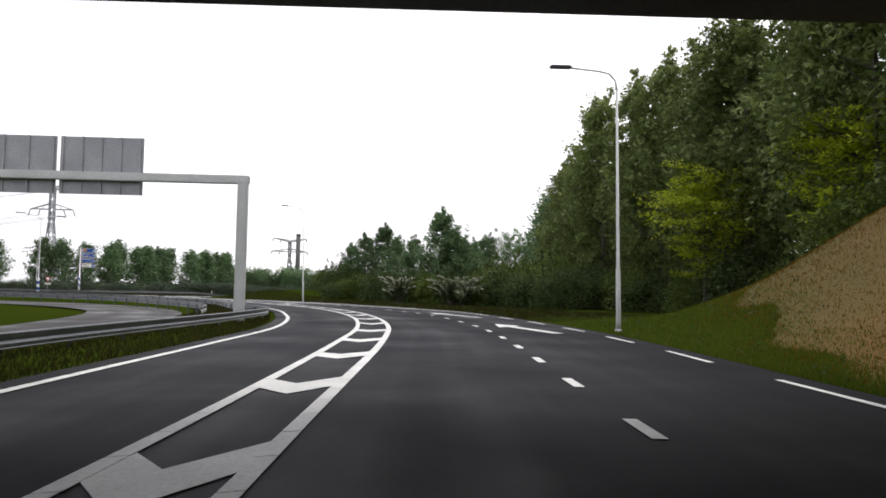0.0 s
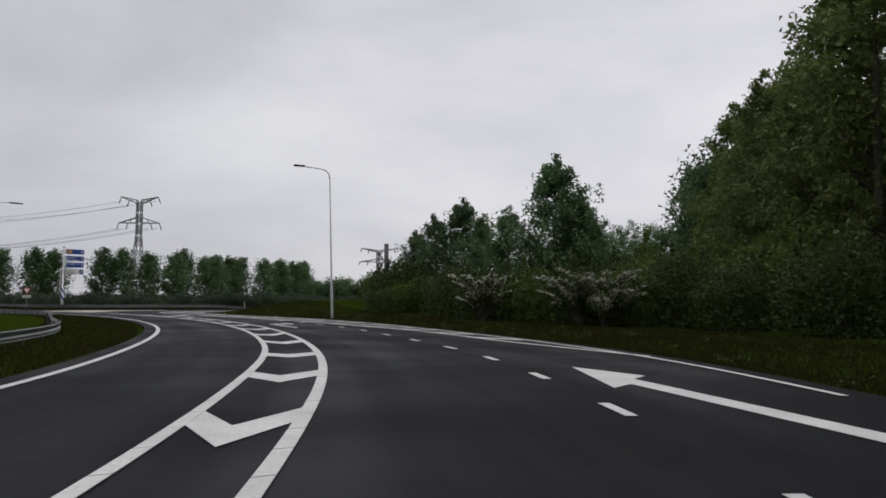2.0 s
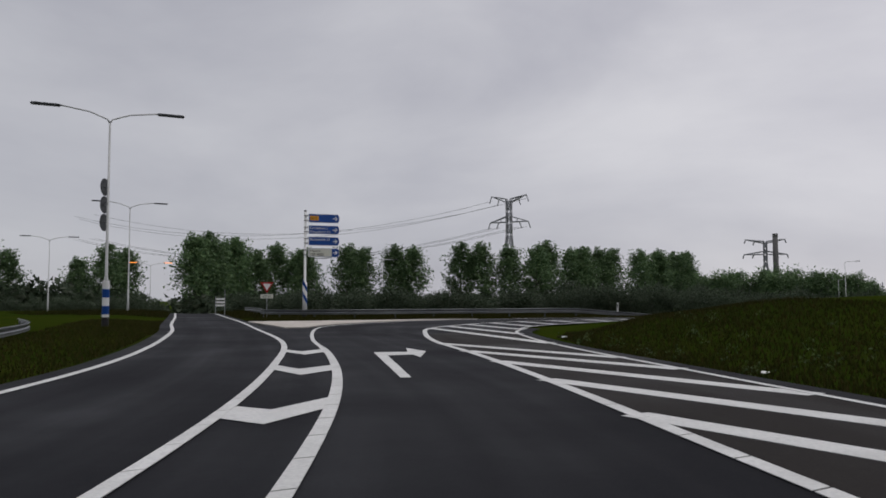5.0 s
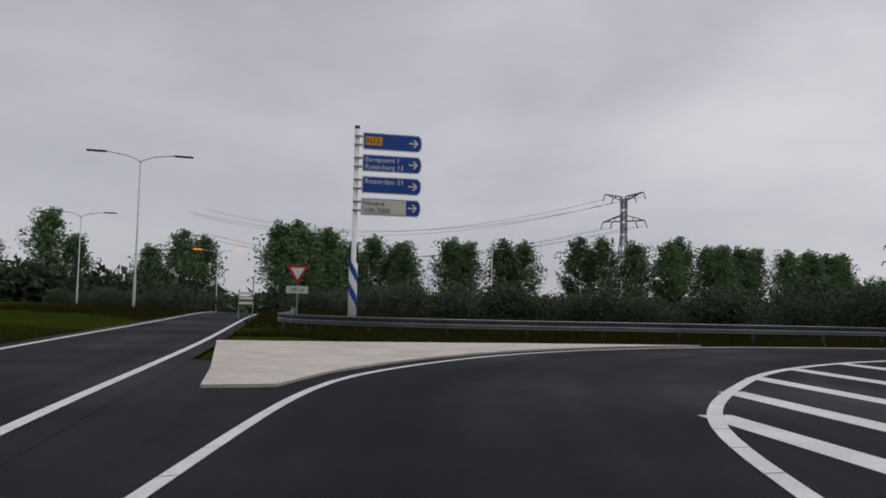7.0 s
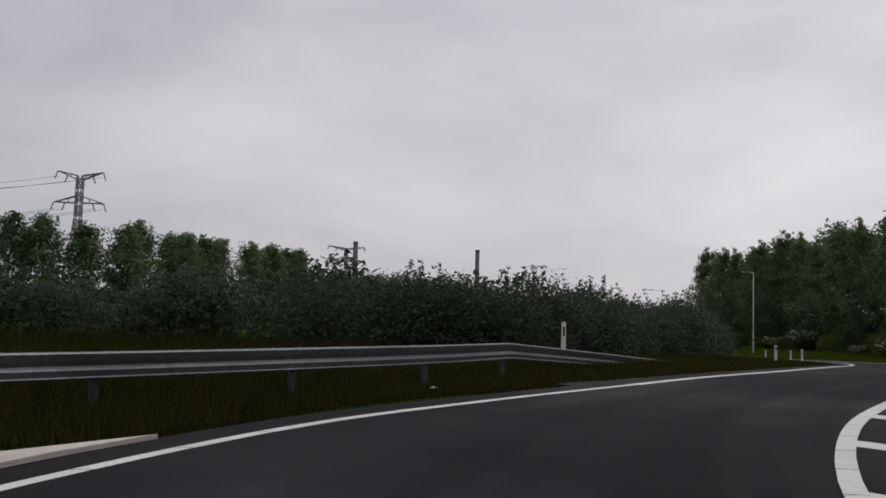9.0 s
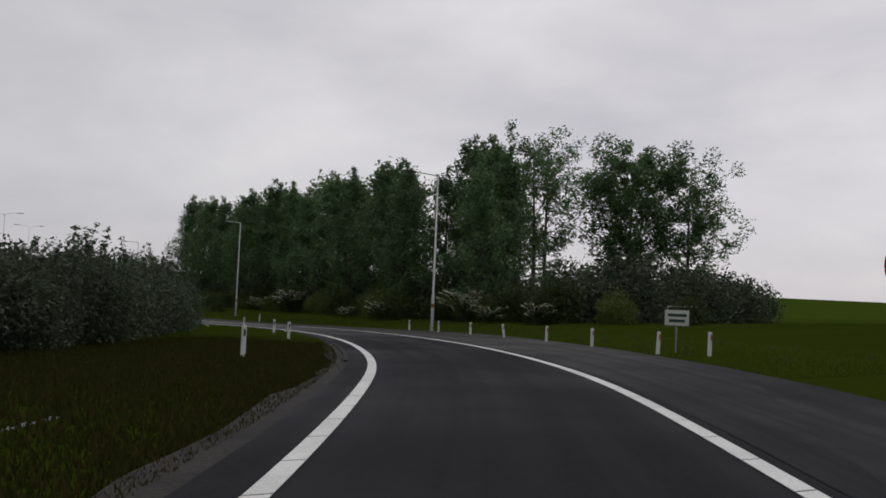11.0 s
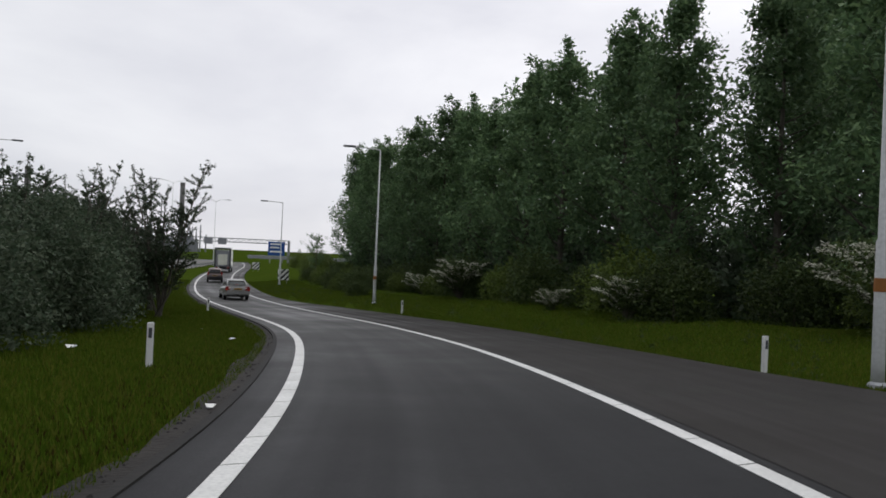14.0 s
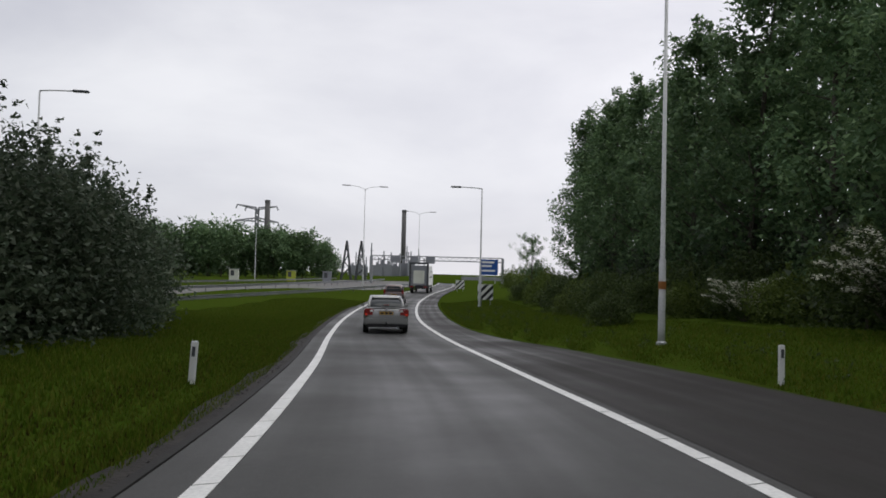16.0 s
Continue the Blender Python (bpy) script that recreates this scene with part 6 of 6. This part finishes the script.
def lorry(m):
    top = thing("box_lorry", m, "white box lorry with a lifting tail frame", "lorry")
    part("box", boxed(-1.25, 1.25, -4.6, 2.6, 1.05, 3.6, bevel=0.04), M_WHITE, top, "white cargo box")
    part("chassis", boxed(-0.5, 0.5, -4.7, 4.6, 0.6, 1.045), M_TRIM, top)
    part("cab", boxed(-1.2, 1.2, 2.75, 4.8, 0.6, 3.0, bevel=0.15), M_WHITE, top)
    for s in (-1, 1):
        part("frame_post", boxed(s * 1.02, s * 1.27, -4.8, -4.603, 0.7, 3.75), M_DARK, top, "dark upright of the tail frame")
        for y in (-3.2, -2.1, 3.7):
            wheel(top, s * 1.05, y, 0.48, 0.3)
        logo = part("logo_bar", boxed(s * 1.252, s * 1.262, -2.4, 1.2, 2.0, 2.2), M_BLACK, top, "black logo stroke")
        part("logo_bar", boxed(s * 1.252, s * 1.262, -0.9, 0.7, 2.75, 2.95), M_BLACK, top, "black logo stroke")
        part("tail_light", boxed(s * 0.7, s * 1.1, -4.85, -4.801, 0.75, 0.9), M_TAIL, top)
    part("frame_head", boxed(-1.27, 1.27, -4.8, -4.603, 3.755, 4.0), M_DARK, top)
    part("rear_wall", boxed(-1.01, 1.01, -4.64, -4.602, 1.06, 3.59), M_FAR, top, "grey rear wall round the door")
    part("tail_door", boxed(-0.72, 0.72, -4.68, -4.641, 1.25, 2.95), M_CREAM, top)
    part("tail_lift", boxed(-1.1, 1.1, -5.0, -4.81, 0.55, 0.69), M_TRIM, top)
    return top


LANE = resampled(0.5 * (resampled(cut(CR, 140, 430), count=300) + resampled(cut(HI, 140, 430), count=300)), step=0.5)


def on_lane(y, side=0.0):
    i = int(np.abs(LANE[:, 1] - y).argmin())
    p, d = LANE[i], LANE[i + 1] - LANE[i - 1]
    pitch = math.atan2(float(rise(*LANE[i + 1]) - rise(*LANE[i - 1])), float(np.linalg.norm(d)))
    return Matrix.Translation((p[0] + side, p[1], float(rise(*p)) + 0.008)) @ Matrix.Rotation(math.atan2(d[1], d[0]) - math.pi / 2, 4, "Z") @ Matrix.Rotation(pitch, 4, "X")


sedan(on_lane(224.5))
hatchback(on_lane(257))
lorry(on_lane(297))

# ---- grass ----


def grass_stuff(name, count, place, seed, mat, label, low=0.10, high=0.30):
    """Blades in one mesh; place(rng, n) gives plan points."""
    r = np.random.default_rng(seed)
    p = place(r, count)
    p = p[looked_up(LOOK_CLEAR, p[:, 0], p[:, 1]) > 0.25]
    n = len(p)
    z = looked_up(LOOK_HEIGHT, p[:, 0], p[:, 1]) + 0.015
    h = r.uniform(low, high, n)
    a = r.uniform(0, 6.28, n)
    w = r.uniform(0.008, 0.02, n)
    lean = r.normal(0, 0.35, (n, 2)) * h[:, None]
    v = np.empty((n, 3, 3))
    v[:, 0] = np.stack([p[:, 0] - np.cos(a) * w, p[:, 1] - np.sin(a) * w, z - 0.02], 1)
    v[:, 1] = np.stack([p[:, 0] + np.cos(a) * w, p[:, 1] + np.sin(a) * w, z - 0.02], 1)
    v[:, 2] = np.stack([p[:, 0] + lean[:, 0], p[:, 1] + lean[:, 1], z + h], 1)
    me = bpy.data.meshes.new(name)
    me.vertices.add(3 * n)
    me.vertices.foreach_set("co", v.ravel())
    me.loops.add(3 * n)
    me.loops.foreach_set("vertex_index", np.arange(3 * n))
    me.polygons.add(n)
    me.polygons.foreach_set("loop_start", np.arange(0, 3 * n, 3))
    me.update(calc_edges=True)
    me.materials.append(mat)
    return tagged(new(name, me), label, "grass", kind="stuff")


def beside(line, lo, hi):
    def place(r, n):
        s = r.uniform(0, len(line) - 1.001, n)
        i = s.astype(int)
        t = np.gradient(line, axis=0)
        t /= np.linalg.norm(t, axis=1)[:, None]
        f = (s - i)[:, None]
        base = line[i] * (1 - f) + line[i + 1] * f
        d = lo + (hi - lo) * r.uniform(0, 1, n) ** 1.4
        return base + np.stack([t[i, 1], -t[i, 0]], 1) * d[:, None]
    return place


def on_bank(r, n):
    y = r.uniform(9, 40, n)
    return np.column_stack([bank_edge(y) + 0.2 + (23.5 - bank_edge(y)) * r.uniform(0, 1, n) + r.normal(0, 0.9, n), y])


M_BLADE = leafy("grass_blades", (0.046, 0.088, 0.007), (0.076, 0.116, 0.012), (0.118, 0.120, 0.022), 0.3, 0.02)
M_BLADE_DARK = leafy("dull_grass_blades", (0.020, 0.028, 0.005), (0.034, 0.036, 0.009), (0.056, 0.042, 0.015), 0.3, 0.02)
M_BLADE_RUST = leafy("rusty_grass_blades", (0.028, 0.026, 0.007), (0.046, 0.037, 0.009), (0.066, 0.050, 0.013), 0.3, 0.02)
M_DRYBLADE = leafy("dry_grass_blades", (0.085, 0.062, 0.008), (0.16, 0.082, 0.010), (0.19, 0.105, 0.014), 0.3, 0.02)
grass_stuff("grass", 70000, beside(LE[(LE[:, 1] > 2) & (LE[:, 0] > -56)], -0.6, -5.0), 1, M_BLADE_DARK, "rough verge grass between the edge line and the guard rail", 0.04, 0.12)
grass_stuff("grass", 120000, beside(cut(RE, 37, 109), 0.7, 9.0), 2, M_BLADE_DARK, "rough verge grass along the outer side of the exit road", 0.04, 0.12)
grass_stuff("grass", 40000, lambda r, n: (lambda y: np.column_stack([6.5 + (bank_edge(y) - 5.0) * r.uniform(0, 1, n) ** 1.3, y]))(r.uniform(9, 42, n)), 11, M_BLADE, "green verge grass at the foot of the bank", 0.04, 0.12)
grass_stuff("grass", 50000, lambda r, n: np.column_stack([r.uniform(-86, -38, n), r.uniform(120, 146, n)]), 13, M_BLADE_DARK, "long dark grass behind the guard rail", 0.2, 0.5)
grass_stuff("grass", 210000, beside(cut(PE, 142, 262), 0.1, 6.0), 3, M_BLADE, "rough verge grass before the wood", 0.03, 0.10)
grass_stuff("grass", 150000, beside(cut(CR, 124, 163), -0.8, -8.0), 5, M_BLADE_DARK, "dull verge grass along the start of the slip road", 0.03, 0.09)
grass_stuff("grass", 300000, beside(cut(CR, 158, 262), -0.8, -8.0), 4, M_BLADE, "green verge grass along the inside of the slip road", 0.04, 0.10)
grass_stuff("dry_grass", 26000, beside(cut(CR, 150, 250), -0.9, -2.2), 10, M_BLADE_RUST, "rust-brown trodden grass beside the earth strip", 0.02, 0.06)
RAIL_FOOT = curve([(-52.0, 118.2), (-48.0, 118.9), (-44.3, 122.0), (-42.2, 124.4), (-39.4, 127.2), (-36.4, 130.5), (-34.4, 133.9), (-32.1, 137.2), (-29.9, 139.9)])
grass_stuff("grass", 60000, beside(RAIL_FOOT, 2.2, -1.6), 9, M_BLADE_DARK, "taller grass under the guard rail", 0.06, 0.2)
grass_stuff("dry_grass", 90000, on_bank, 8, M_DRYBLADE, "dry brown grass on the steep bank", 0.04, 0.12)


def weeds(name, line, lo, hi, count, seed):
    """Taller tufts and pale flower heads among the grass."""
    r = np.random.default_rng(seed)
    p = beside(line, lo, hi)(r, count)
    z = ground_height(p[:, 0], p[:, 1])
    pts = np.column_stack([p, z + 0.09])
    return tagged(leaf_cloud(name, pts, np.full((count, 3), 0.09), 22, 0.035, M_LEAF_BUSH, None, r, up=0.1), "leafy weeds in the verge grass", "weeds", kind="stuff")


weeds("weeds", cut(PE, 144, 250), 0.6, 5, 220, 6)
weeds("weeds", cut(RE, 8, 104), 0.9, 6, 240, 7)


def litter(x, y, turn, k):
    top = link_mesh("litter", [(0, 0, 0.02), (0.2, 0.02, 0.05), (0.24, 0.14, 0.03), (0.06, 0.17, 0.07), (-0.03, 0.1, 0.03)], [(0, 1, 2, 3, 4)], M_WHITE)
    mod = top.modifiers.new("thickness", "SOLIDIFY")
    mod.thickness = 0.01
    top.matrix_world = Matrix.Translation((x, y, max(gz(x, y), float(rise(x, y)) - 0.02) + 0.02)) @ Matrix.Rotation(turn, 4, "Z") @ Matrix.Scale(k, 4)
    return tagged(top, "crumpled white scrap of litter in the grass", "litter", "scraps of litter")


for x, y, a, k in ((-9.8, 184.6, 0.3, 0.7), (-12.9, 179.9, 1.2, 1.0), (-10.2, 189, 2.0, 0.5), (-25.0, 104.2, 0.5, 0.8), (-17.2, 94.2, 1.0, 0.7), (-10.9, 173.3, 1.1, 0.6), (-36.7, 129.4, 0.2, 0.5)):
    litter(x, y, a, k)


def crumbs(line, count, seed):
    """Broken bits of asphalt along the worn road edge."""
    r = np.random.default_rng(seed)
    p = beside(line, -0.52, -0.95)(r, count)
    verts, faces = [], []
    for q in p:
        k, a = r.uniform(0.006, 0.028), r.uniform(0, 6.28)
        z = float(rise(*q)) - 0.01
        n = len(verts)
        for i in range(5):
            w = k * r.uniform(0.7, 1.3)
            verts.append((q[0] + w * math.cos(a + 1.257 * i), q[1] + w * math.sin(a + 1.257 * i), z))
        verts.append((q[0], q[1], z + k * 0.7))
        faces += [(n + i, n + (i + 1) % 5, n + 5) for i in range(5)]
    return tagged(link_mesh("asphalt_crumbs", verts, faces, M_DARKEDGE), "broken dark bits of asphalt at the road edge", "rubble", kind="stuff")


crumbs(cut(CR, 146, 225), 900, 12)
